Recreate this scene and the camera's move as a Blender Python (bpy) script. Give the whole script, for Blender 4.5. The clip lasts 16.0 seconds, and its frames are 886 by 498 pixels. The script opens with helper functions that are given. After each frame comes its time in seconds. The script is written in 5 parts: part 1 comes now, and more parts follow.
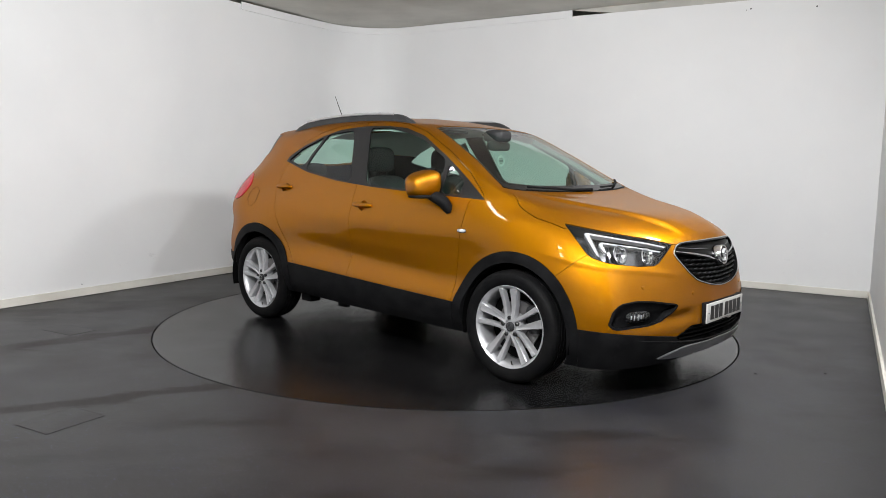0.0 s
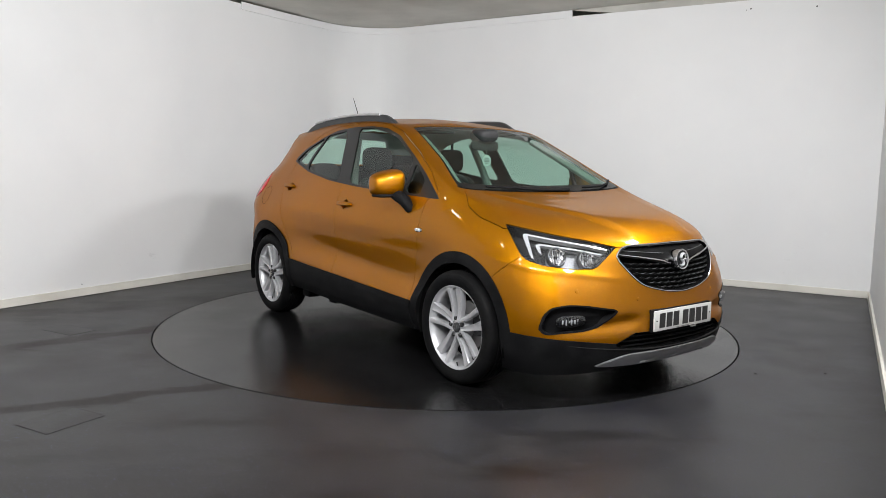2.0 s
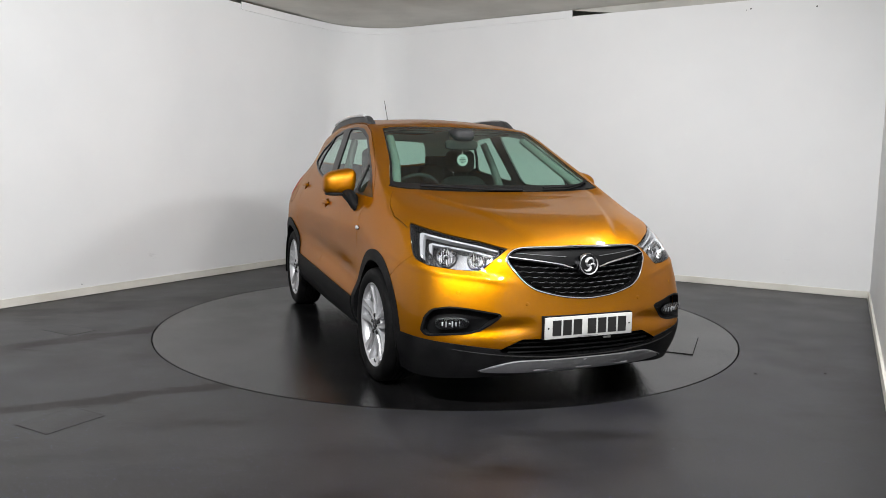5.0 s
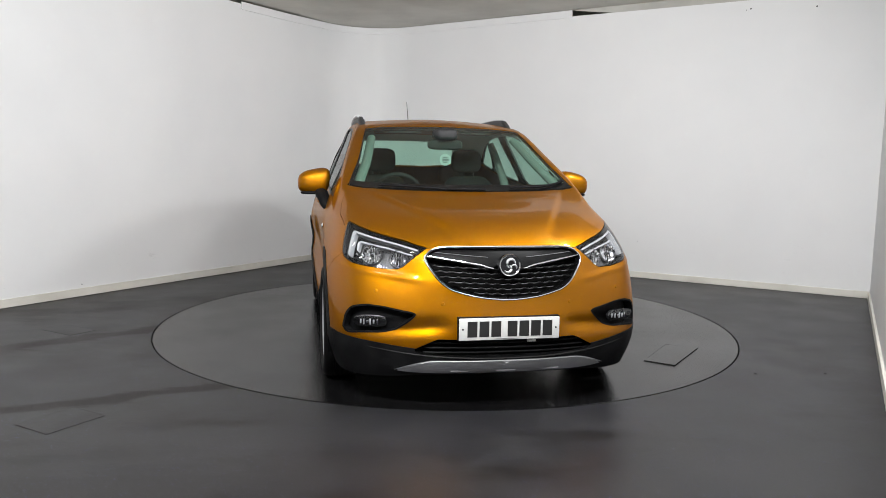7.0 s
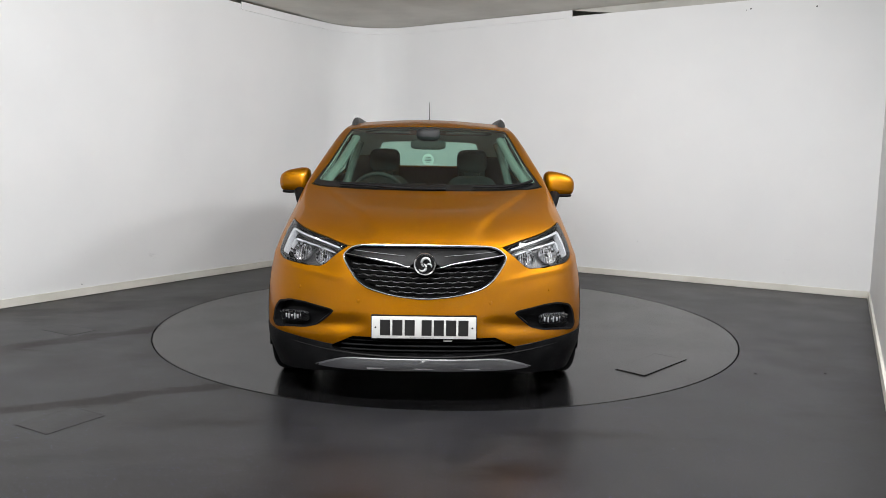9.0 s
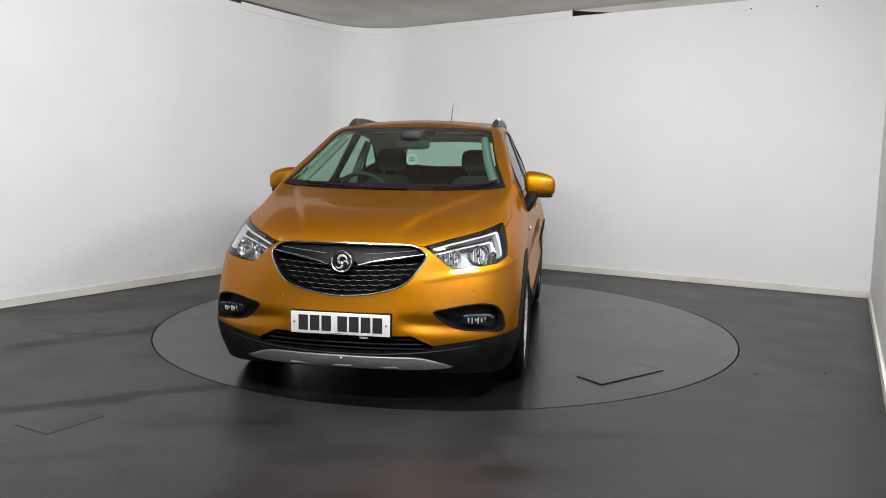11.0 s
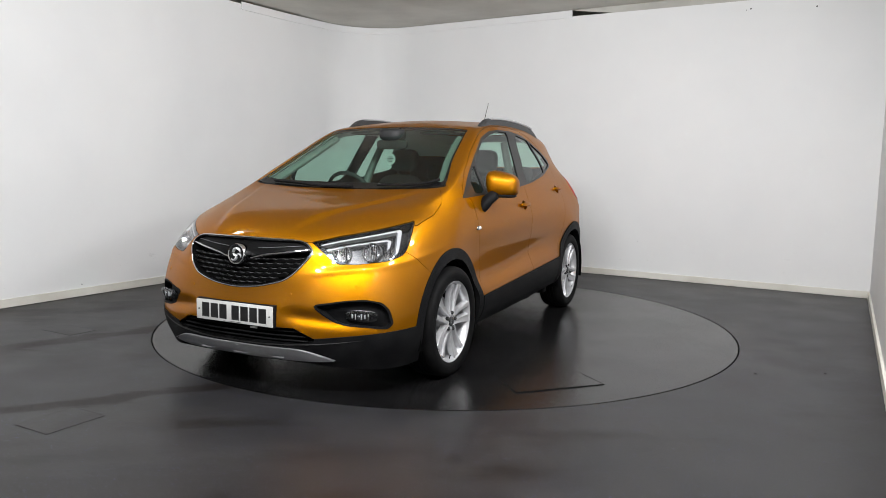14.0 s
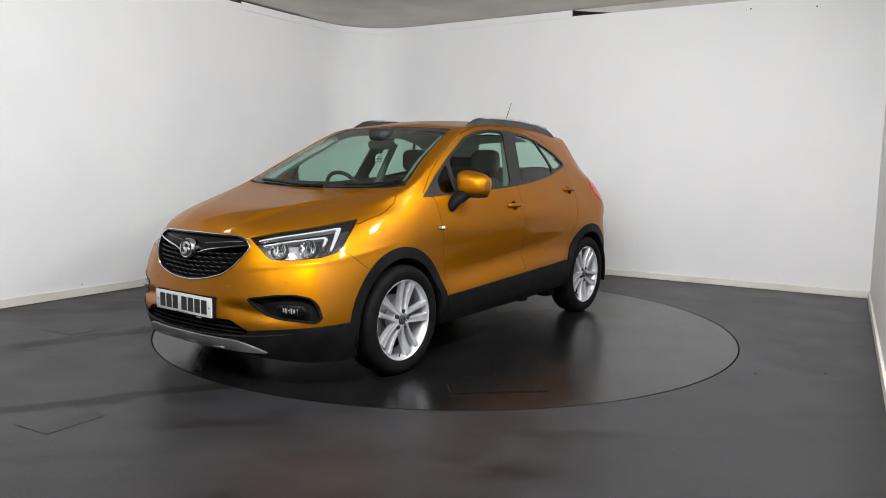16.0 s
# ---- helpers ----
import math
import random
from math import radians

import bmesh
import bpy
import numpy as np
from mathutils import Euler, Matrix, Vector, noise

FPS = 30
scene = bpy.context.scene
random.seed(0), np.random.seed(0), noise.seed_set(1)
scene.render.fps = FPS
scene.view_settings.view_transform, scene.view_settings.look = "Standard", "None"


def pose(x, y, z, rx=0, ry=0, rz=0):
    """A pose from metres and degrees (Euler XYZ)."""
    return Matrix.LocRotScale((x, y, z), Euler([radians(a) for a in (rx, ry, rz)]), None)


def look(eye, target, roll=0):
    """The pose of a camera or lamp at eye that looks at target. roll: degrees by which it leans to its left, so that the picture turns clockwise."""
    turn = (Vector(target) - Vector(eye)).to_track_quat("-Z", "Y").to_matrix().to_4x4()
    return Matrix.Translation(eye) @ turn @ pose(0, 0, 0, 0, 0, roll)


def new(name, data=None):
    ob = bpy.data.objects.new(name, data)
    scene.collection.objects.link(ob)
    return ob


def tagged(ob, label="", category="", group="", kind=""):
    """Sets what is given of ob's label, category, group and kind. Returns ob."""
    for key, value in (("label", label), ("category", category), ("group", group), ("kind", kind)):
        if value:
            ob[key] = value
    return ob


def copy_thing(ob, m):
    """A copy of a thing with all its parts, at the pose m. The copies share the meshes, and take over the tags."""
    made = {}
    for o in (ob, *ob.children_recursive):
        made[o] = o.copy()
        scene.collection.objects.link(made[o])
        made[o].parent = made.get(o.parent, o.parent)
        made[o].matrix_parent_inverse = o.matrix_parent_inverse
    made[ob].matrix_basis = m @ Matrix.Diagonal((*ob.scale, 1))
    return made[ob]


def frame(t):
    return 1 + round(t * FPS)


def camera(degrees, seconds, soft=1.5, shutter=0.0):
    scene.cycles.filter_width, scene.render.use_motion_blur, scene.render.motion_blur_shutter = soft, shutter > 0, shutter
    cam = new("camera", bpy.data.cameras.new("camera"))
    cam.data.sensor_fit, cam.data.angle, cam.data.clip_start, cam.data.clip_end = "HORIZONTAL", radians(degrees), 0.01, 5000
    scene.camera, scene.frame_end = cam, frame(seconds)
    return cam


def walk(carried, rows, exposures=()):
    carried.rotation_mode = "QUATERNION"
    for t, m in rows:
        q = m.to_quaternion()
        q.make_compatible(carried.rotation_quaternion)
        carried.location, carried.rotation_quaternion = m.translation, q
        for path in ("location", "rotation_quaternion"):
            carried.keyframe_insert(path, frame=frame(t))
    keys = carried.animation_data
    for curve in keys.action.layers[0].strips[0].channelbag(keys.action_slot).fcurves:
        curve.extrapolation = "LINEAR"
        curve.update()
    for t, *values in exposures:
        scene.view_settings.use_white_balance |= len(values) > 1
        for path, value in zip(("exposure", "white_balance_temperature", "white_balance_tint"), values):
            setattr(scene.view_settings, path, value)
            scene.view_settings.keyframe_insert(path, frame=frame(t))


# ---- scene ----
# The camera stands still in a corner of the studio; z is up, the turntable's axis is the origin.
EYE_AT = Vector((0, -5.947, 1.2665))
EYE = look(EYE_AT, EYE_AT + Vector((-0.00462, 0.99351, -0.11363)), 0.937)
cam = camera(61.83, 16.0, soft=0.8)
walk(cam, [(0, EYE), (16.0, EYE)], exposures=[(0, 0.25), (16.0, 0.25)])


def heading(t):
    """The turntable's turn in degrees."""
    return -41.368 - 5.264 * t - 0.0057 * (t - 8) ** 2


# ---- light ----
world = bpy.data.worlds.new("studio_world")
scene.world = world
world.use_nodes = True
world.node_tree.nodes["Background"].inputs[0].default_value = (1, 1, 1, 1)
world.node_tree.nodes["Background"].inputs[1].default_value = 0.05


def lamp(name, at, target, sx, sy, watts, tint=(0.97, 0.985, 1.0)):
    data = bpy.data.lights.new(name, "AREA")
    data.shape, data.size, data.size_y, data.energy, data.color = "RECTANGLE", sx, sy, watts, tint
    ob = new(name, data)
    ob.matrix_world = look(at, target)
    return ob


# ceiling lamps near the camera's end of the room, out of view: two rows along the side walls and a row of small ones across
for x, y in ((2.45, -1.55), (1.55, -3.1)):
    lamp("strip_light", (x, y, 2.98), (x - 2.2, y + 1.5, 0.9), 0.30, 0.30, 48)
for x, y in ((-2.9, -1.2), (-2.5, -2.4), (-1.9, -3.5)):
    lamp("strip_light", (x, y, 2.98), (x + 1.6, y + 2.2, 0.9), 0.2, 0.2, 4)
for k in range(5):
    lamp("ceiling_spot", (-1.75 + 0.5 * k, -4.7 - 0.08 * k, 2.98), (-1.4 + 0.75 * k, 0.5, 1.3), 0.16, 0.16, 39)


# ---- materials ----
def material(name, color, rough=0.5, metal=0.0, coat=0.0, spec=0.5):
    m = bpy.data.materials.new(name)
    m.use_nodes = True
    b = m.node_tree.nodes["Principled BSDF"]
    b.inputs["Base Color"].default_value = (*color, 1)
    b.inputs["Roughness"].default_value = rough
    b.inputs["Metallic"].default_value = metal
    b.inputs["Coat Weight"].default_value = coat
    b.inputs["Coat Roughness"].default_value = 0.03
    b.inputs["Specular IOR Level"].default_value = spec
    return m


def vary(m, dark, light, scale=3.0, detail=6.0, lo=0.35, hi=0.65, rough=None, bump=0.0, bump_scale=80.0, coord="Object"):
    """Two-tone noise on the base colour, and on demand on the gloss and a fine relief."""
    t = m.node_tree
    n, b = t.nodes, t.nodes["Principled BSDF"]
    co = n.new("ShaderNodeTexCoord")
    tex = n.new("ShaderNodeTexNoise")
    tex.inputs["Scale"].default_value, tex.inputs["Detail"].default_value = scale, detail
    t.links.new(co.outputs[coord], tex.inputs["Vector"])
    ramp = n.new("ShaderNodeValToRGB")
    ramp.color_ramp.elements[0].position, ramp.color_ramp.elements[1].position = lo, hi
    ramp.color_ramp.elements[0].color, ramp.color_ramp.elements[1].color = (*dark, 1), (*light, 1)
    t.links.new(tex.outputs["Fac"], ramp.inputs["Fac"])
    t.links.new(ramp.outputs["Color"], b.inputs["Base Color"])
    if rough:
        mr = n.new("ShaderNodeMapRange")
        mr.inputs["To Min"].default_value, mr.inputs["To Max"].default_value = rough
        mr.inputs["From Min"].default_value, mr.inputs["From Max"].default_value = lo, hi
        t.links.new(tex.outputs["Fac"], mr.inputs["Value"])
        t.links.new(mr.outputs["Result"], b.inputs["Roughness"])
    if bump:
        fine = n.new("ShaderNodeTexNoise")
        fine.inputs["Scale"].default_value, fine.inputs["Detail"].default_value = bump_scale, 4
        t.links.new(co.outputs[coord], fine.inputs["Vector"])
        bp = n.new("ShaderNodeBump")
        bp.inputs["Strength"].default_value, bp.inputs["Distance"].default_value = bump, 0.003
        t.links.new(fine.outputs["Fac"], bp.inputs["Height"])
        t.links.new(bp.outputs["Normal"], b.inputs["Normal"])
    return m


def glass_material(name, tint, gloss=1.0):
    """A thin pane: tinted see-through with a Fresnel reflection."""
    m = bpy.data.materials.new(name)
    m.use_nodes = True
    t = m.node_tree
    t.nodes.clear()
    out = t.nodes.new("ShaderNodeOutputMaterial")
    mix = t.nodes.new("ShaderNodeMixShader")
    lw = t.nodes.new("ShaderNodeLayerWeight")
    lw.inputs["Blend"].default_value = 0.5
    pw = t.nodes.new("ShaderNodeMath")
    pw.operation, pw.inputs[1].default_value = "POWER", 5.0
    fr = t.nodes.new("ShaderNodeMath")
    fr.operation, fr.inputs[1].default_value, fr.inputs[2].default_value = "MULTIPLY_ADD", 0.9 * gloss, 0.06 * gloss
    t.links.new(lw.outputs["Facing"], pw.inputs[0])
    t.links.new(pw.outputs[0], fr.inputs[0])
    tr = t.nodes.new("ShaderNodeBsdfTransparent")
    tr.inputs[0].default_value = (*tint, 1)
    gl = t.nodes.new("ShaderNodeBsdfGlossy")
    gl.inputs["Roughness"].default_value = 0.01
    t.links.new(fr.outputs[0], mix.inputs[0])
    t.links.new(tr.outputs[0], mix.inputs[1])
    t.links.new(gl.outputs[0], mix.inputs[2])
    t.links.new(mix.outputs[0], out.inputs[0])
    return m


def paint_material():
    """Orange metallic paint: fine flakes under a clear coat."""
    m = material("orange_metallic_paint", (0.5, 0.2, 0.002), 0.45, 0.92, 0.50, 0.15)
    t = m.node_tree
    b = t.nodes["Principled BSDF"]
    co = t.nodes.new("ShaderNodeTexCoord")
    vo = t.nodes.new("ShaderNodeTexVoronoi")
    vo.inputs["Scale"].default_value = 520
    t.links.new(co.outputs["Object"], vo.inputs["Vector"])
    b.inputs["Specular Tint"].default_value = (0.72, 0.45, 0.07, 1)
    hs = t.nodes.new("ShaderNodeValToRGB")
    hs.color_ramp.elements[0].color, hs.color_ramp.elements[1].color = (0.315, 0.119, 0.0003, 1), (0.44, 0.170, 0.0008, 1)
    t.links.new(vo.outputs["Color"], hs.inputs["Fac"])
    t.links.new(hs.outputs["Color"], b.inputs["Base Color"])
    return m


def drag_mark(t, co, ns, top, ang, x0, y0, half, reach, much):
    """A long dirty brown mark where something was dragged over the floor, with ragged edges."""
    mp = t.nodes.new("ShaderNodeMapping")
    mp.vector_type = "TEXTURE"
    mp.inputs["Location"].default_value, mp.inputs["Rotation"].default_value = (x0, y0, 0), (0, 0, radians(ang))
    t.links.new(co.outputs["Object"], mp.inputs["Vector"])
    sp = t.nodes.new("ShaderNodeSeparateXYZ")
    t.links.new(mp.outputs[0], sp.inputs[0])

    def m(op, a, c):
        n = t.nodes.new("ShaderNodeMath")
        n.operation = op
        for k, v in enumerate((a, c)):
            if isinstance(v, (int, float)):
                n.inputs[k].default_value = v
            else:
                t.links.new(v, n.inputs[k])
        return n.outputs[0]

    def fall(v, far, near):
        r = t.nodes.new("ShaderNodeMapRange")
        r.inputs["From Min"].default_value, r.inputs["From Max"].default_value = far, near
        t.links.new(v, r.inputs["Value"])
        return r.outputs[0]
    rag = m("MULTIPLY", m("SUBTRACT", ns.outputs["Fac"], 0.5), half * 5)
    across = fall(m("ABSOLUTE", m("ADD", sp.outputs["Y"], rag), 0), half, half * 0.55)
    along = fall(m("ABSOLUTE", sp.outputs["X"], 0), reach, reach * 0.6)
    fac = m("MULTIPLY", m("MULTIPLY", across, along), much)
    mx = t.nodes.new("ShaderNodeMix")
    mx.data_type = "RGBA"
    mx.inputs["B"].default_value = (0.008, 0.0055, 0.004, 1)
    t.links.new(fac, mx.inputs["Factor"])
    t.links.new(top, mx.inputs["A"])
    return mx.outputs["Result"], fac


def floor_material(name, worn, rough):
    """Dark grey safety vinyl with pale and bluish specks, scuffs and a dull sheen."""
    # the table's tone is lowered to deepen the shade under the car
    lift, sheen = (0.98, 0.25) if worn else (0.30, 0.40)
    m = material(name, (0.02, 0.02, 0.02), 0.3, spec=sheen)
    vary(m, (0.0135 * lift, 0.0132 * lift, 0.0145 * lift), (0.029 * lift, 0.028 * lift, 0.0285 * lift), 2.2, 12, 0.25, 0.75, rough=rough, bump=0.2, bump_scale=170)
    t = m.node_tree
    b = t.nodes["Principled BSDF"]
    base = b.inputs["Base Color"].links[0].from_socket
    co = t.nodes.new("ShaderNodeTexCoord")
    vo = t.nodes.new("ShaderNodeTexVoronoi")
    vo.inputs["Scale"].default_value = 120
    t.links.new(co.outputs["Object"], vo.inputs["Vector"])
    lt = t.nodes.new("ShaderNodeMath")
    lt.operation, lt.inputs[1].default_value = "LESS_THAN", 0.15
    t.links.new(vo.outputs["Distance"], lt.inputs[0])
    hue = t.nodes.new("ShaderNodeMix")
    hue.data_type = "RGBA"
    hue.inputs["A"].default_value, hue.inputs["B"].default_value = (0.10, 0.10, 0.40, 1), (0.22, 0.21, 0.29, 1)
    sep = t.nodes.new("ShaderNodeSeparateColor")
    t.links.new(vo.outputs["Color"], sep.inputs[0])
    t.links.new(sep.outputs[0], hue.inputs["Factor"])
    size = t.nodes.new("ShaderNodeMath")
    size.operation, size.inputs[1].default_value = "POWER", 3.0
    t.links.new(sep.outputs[1], size.inputs[0])
    reach_of = t.nodes.new("ShaderNodeMath")
    reach_of.operation, reach_of.inputs[1].default_value = "MULTIPLY", 0.25 if worn else 0.10
    t.links.new(size.outputs[0], reach_of.inputs[0])
    t.links.new(reach_of.outputs[0], lt.inputs[1])
    mix = t.nodes.new("ShaderNodeMix")
    mix.data_type = "RGBA"
    t.links.new(lt.outputs[0], mix.inputs["Factor"])
    t.links.new(base, mix.inputs["A"])
    t.links.new(hue.outputs["Result"], mix.inputs["B"])
    top = mix.outputs["Result"]
    # fine grain of the vinyl
    fine = t.nodes.new("ShaderNodeTexNoise")
    fine.inputs["Scale"].default_value, fine.inputs["Detail"].default_value, fine.inputs["Roughness"].default_value = 130, 3, 0.7
    t.links.new(co.outputs["Object"], fine.inputs["Vector"])
    grain = t.nodes.new("ShaderNodeMapRange")
    grain.inputs["From Min"].default_value, grain.inputs["From Max"].default_value = 0.3, 0.7
    grain.inputs["To Min"].default_value, grain.inputs["To Max"].default_value = 0.45, 1.6
    t.links.new(fine.outputs["Fac"], grain.inputs["Value"])
    scale = t.nodes.new("ShaderNodeVectorMath")
    scale.operation = "SCALE"
    t.links.new(top, scale.inputs[0])
    t.links.new(grain.outputs[0], scale.inputs["Scale"])
    top = scale.outputs[0]
    if worn:
        # scuffed, brownish drag marks
        mp = t.nodes.new("ShaderNodeMapping")
        mp.inputs["Rotation"].default_value, mp.inputs["Scale"].default_value = (0, 0, radians(-22)), (0.6, 2.0, 1)
        t.links.new(co.outputs["Object"], mp.inputs["Vector"])
        ns = t.nodes.new("ShaderNodeTexNoise")
        ns.inputs["Scale"].default_value, ns.inputs["Detail"].default_value, ns.inputs["Roughness"].default_value = 1.3, 12, 0.72
        t.links.new(mp.outputs[0], ns.inputs["Vector"])
        rp = t.nodes.new("ShaderNodeMapRange")
        rp.inputs["From Min"].default_value, rp.inputs["From Max"].default_value = 0.53, 0.66
        rp.inputs["To Max"].default_value = 0.75
        t.links.new(ns.outputs["Fac"], rp.inputs["Value"])
        mx = t.nodes.new("ShaderNodeMix")
        mx.data_type = "RGBA"
        mx.inputs["B"].default_value = (0.007, 0.0055, 0.0045, 1)
        t.links.new(rp.outputs[0], mx.inputs["Factor"])
        t.links.new(top, mx.inputs["A"])
        top = mx.outputs["Result"]
        for ang, x0, y0, half, reach, much in ((28, -1.75, -2.13, 0.085, 1.2, 0.75), (43, -2.5, -0.78, 0.13, 0.75, 0.8), (34, -2.75, 0.42, 0.28, 2.2, 0.55), (10, -1.0, -3.3, 0.4, 1.3, 0.2)):
            top, fac = drag_mark(t, co, ns, top, ang, x0, y0, half, reach, much)
            dull = t.nodes.new("ShaderNodeMath")
            dull.operation = "MULTIPLY"
            dull.inputs[0].default_value = sheen
            keep = t.nodes.new("ShaderNodeMath")
            keep.operation, keep.inputs[0].default_value = "MULTIPLY_ADD", 0.0
            t.links.new(fac, keep.inputs[0])
            keep.inputs[1].default_value, keep.inputs[2].default_value = -0.65, 1.0
            t.links.new(keep.outputs[0], dull.inputs[1])
            if b.inputs["Specular IOR Level"].links:
                t.links.new(b.inputs["Specular IOR Level"].links[0].from_socket, dull.inputs[0])
            t.links.new(dull.outputs[0], b.inputs["Specular IOR Level"])
    t.links.new(top, b.inputs["Base Color"])
    return m


PAINT = paint_material()
BLACK = vary(material("black_grained_plastic", (0.01, 0.01, 0.011), 0.5, spec=0.06), (0.0045, 0.0045, 0.005), (0.009, 0.009, 0.0095), 9, 5, bump=0.25, bump_scale=500)
GLOSSBLACK = material("gloss_black", (0.005, 0.005, 0.0055), 0.2, spec=0.3)
JET = material("jet_black_plastic", (0.003, 0.003, 0.0032), 0.4, spec=0.1)
# near-zero black: the shade of deep recesses and the underside put into the colour
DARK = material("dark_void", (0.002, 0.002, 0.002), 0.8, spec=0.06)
SATIN = vary(material("satin_black_trim", (0.02, 0.019, 0.019), 0.35, spec=0.25), (0.011, 0.0105, 0.0105), (0.016, 0.0155, 0.0155), 8, 3)
TRIM = vary(material("dark_cabin_trim", (0.03, 0.03, 0.032), 0.65), (0.009, 0.009, 0.01), (0.015, 0.015, 0.016), 14, 4)
LINING = material("pale_cabin_lining", (0.7, 0.72, 0.7), 0.85)
CLOTH = vary(material("charcoal_seat_cloth", (0.03, 0.03, 0.034), 0.9), (0.009, 0.009, 0.01), (0.018, 0.018, 0.02), 60, 4, bump=0.5, bump_scale=600)
CHROME = material("chrome", (0.62, 0.62, 0.64), 0.1, 1.0)
SILVER = vary(material("satin_silver_paint", (0.42, 0.42, 0.43), 0.32, 0.75), (0.27, 0.27, 0.28), (0.34, 0.34, 0.35), 5, 4)
ALLOY = vary(material("silver_alloy", (0.5, 0.5, 0.52), 0.4, 0.6, 0.4), (0.48, 0.48, 0.495), (0.56, 0.56, 0.575), 12, 3)
RUBBER = vary(material("tyre_rubber", (0.008, 0.008, 0.009), 0.55, spec=0.05), (0.0045, 0.0045, 0.005), (0.008, 0.0078, 0.0078), 10, 5, bump=0.2, bump_scale=300)
STEEL = material("brake_steel", (0.28, 0.27, 0.27), 0.4, 0.9)
SLOT = material("matt_silver_paint", (0.16, 0.16, 0.165), 0.7, 0.0, 0.0, 0.2)
GREY = vary(material("dark_grey_moulding", (0.03, 0.031, 0.033), 0.45, spec=0.3), (0.024, 0.0245, 0.026), (0.036, 0.0365, 0.038), 9, 3)
PAPER = material("grey_white_paper", (0.42, 0.43, 0.42), 0.7)
PILLAR = material("pale_pillar_plastic", (0.17, 0.18, 0.17), 0.6)
WHITE = material("white_plate", (0.5, 0.5, 0.485), 0.35)
INK = material("black_print", (0.01, 0.01, 0.01), 0.4)
RED = material("red_lamp_lens", (0.5, 0.008, 0.02), 0.2, 0.0, 0.0, 0.25)
GLASS = glass_material("green_tinted_glass", (0.68, 0.86, 0.78))
SCREEN = glass_material("green_windscreen_glass", (0.63, 0.84, 0.745), 1.2)
LENS = glass_material("clear_lamp_lens", (0.93, 0.94, 0.95))
WALL = vary(material("white_wall_paint", (0.8, 0.8, 0.8), 0.6), (0.765, 0.768, 0.772), (0.82, 0.82, 0.82), 0.9, 9, 0.3, 0.7, bump=0.06, bump_scale=60)
def scuff(m):
    """Faint grey knocks and rubbed streaks along the lower part of the walls."""
    t = m.node_tree
    b = t.nodes["Principled BSDF"]
    base = b.inputs["Base Color"].links[0].from_socket
    co = t.nodes.new("ShaderNodeTexCoord")
    mp = t.nodes.new("ShaderNodeMapping")
    mp.inputs["Scale"].default_value = (1.0, 1.0, 3.5)
    t.links.new(co.outputs["Object"], mp.inputs["Vector"])
    ns = t.nodes.new("ShaderNodeTexNoise")
    ns.inputs["Scale"].default_value, ns.inputs["Detail"].default_value, ns.inputs["Roughness"].default_value = 4.2, 10, 0.7
    t.links.new(mp.outputs[0], ns.inputs["Vector"])
    spots = t.nodes.new("ShaderNodeMapRange")
    spots.inputs["From Min"].default_value, spots.inputs["From Max"].default_value, spots.inputs["To Max"].default_value = 0.645, 0.74, 0.5
    t.links.new(ns.outputs["Fac"], spots.inputs["Value"])
    sp = t.nodes.new("ShaderNodeSeparateXYZ")
    t.links.new(co.outputs["Object"], sp.inputs[0])
    knee = t.nodes.new("ShaderNodeMapRange")
    knee.inputs["From Min"].default_value, knee.inputs["From Max"].default_value = 0.75, 0.35
    t.links.new(sp.outputs["Z"], knee.inputs["Value"])
    fac = t.nodes.new("ShaderNodeMath")
    fac.operation = "MULTIPLY"
    t.links.new(spots.outputs[0], fac.inputs[0])
    t.links.new(knee.outputs[0], fac.inputs[1])
    mx = t.nodes.new("ShaderNodeMix")
    mx.data_type = "RGBA"
    mx.inputs["B"].default_value = (0.42, 0.41, 0.40, 1)
    t.links.new(fac.outputs[0], mx.inputs["Factor"])
    t.links.new(base, mx.inputs["A"])
    t.links.new(mx.outputs["Result"], b.inputs["Base Color"])


scuff(WALL)
SKIRT = vary(material("off_white_skirting", (0.7, 0.68, 0.62), 0.45), (0.6, 0.58, 0.51), (0.74, 0.72, 0.66), 2.2, 8, 0.3, 0.6)
CEIL_EDGE = vary(material("gap_fill_concrete", (0.5, 0.49, 0.46), 0.9), (0.42, 0.41, 0.38), (0.56, 0.55, 0.51), 3.0, 8, 0.3, 0.7)
CEIL = vary(material("bare_grey_concrete", (0.4, 0.39, 0.36), 0.9), (0.58, 0.565, 0.515), (0.78, 0.765, 0.71), 1.4, 10, 0.3, 0.7, bump=0.4, bump_scale=25)
FLOOR = floor_material("speckled_dark_vinyl", True, (0.33, 0.46))
DISC = floor_material("turntable_vinyl", False, (0.18, 0.27))
GAP = material("dark_gap", (0.006, 0.006, 0.006), 0.7, spec=0.1)
JOINT = material("dusty_joint", (0.018, 0.0175, 0.017), 0.55, spec=0.2)


# ---- building helpers ----
def part(name, bm, mat, parent=None, label="", at=None, smooth=True):
    """Links a bmesh as one mesh object under a thing or under a part."""
    me = bpy.data.meshes.new(name)
    if smooth:
        for e in bm.edges:
            if len(e.link_faces) == 2 and e.calc_face_angle(0) > 0.6:
                e.smooth = False
    bm.to_mesh(me)
    bm.free()
    me.materials.append(mat)
    if smooth:
        me.polygons.foreach_set("use_smooth", [True] * len(me.polygons))
    ob = new(name, me)
    ob.parent = parent
    if at is not None:
        ob.matrix_basis = at
    if label:
        ob["label"] = label
    return ob


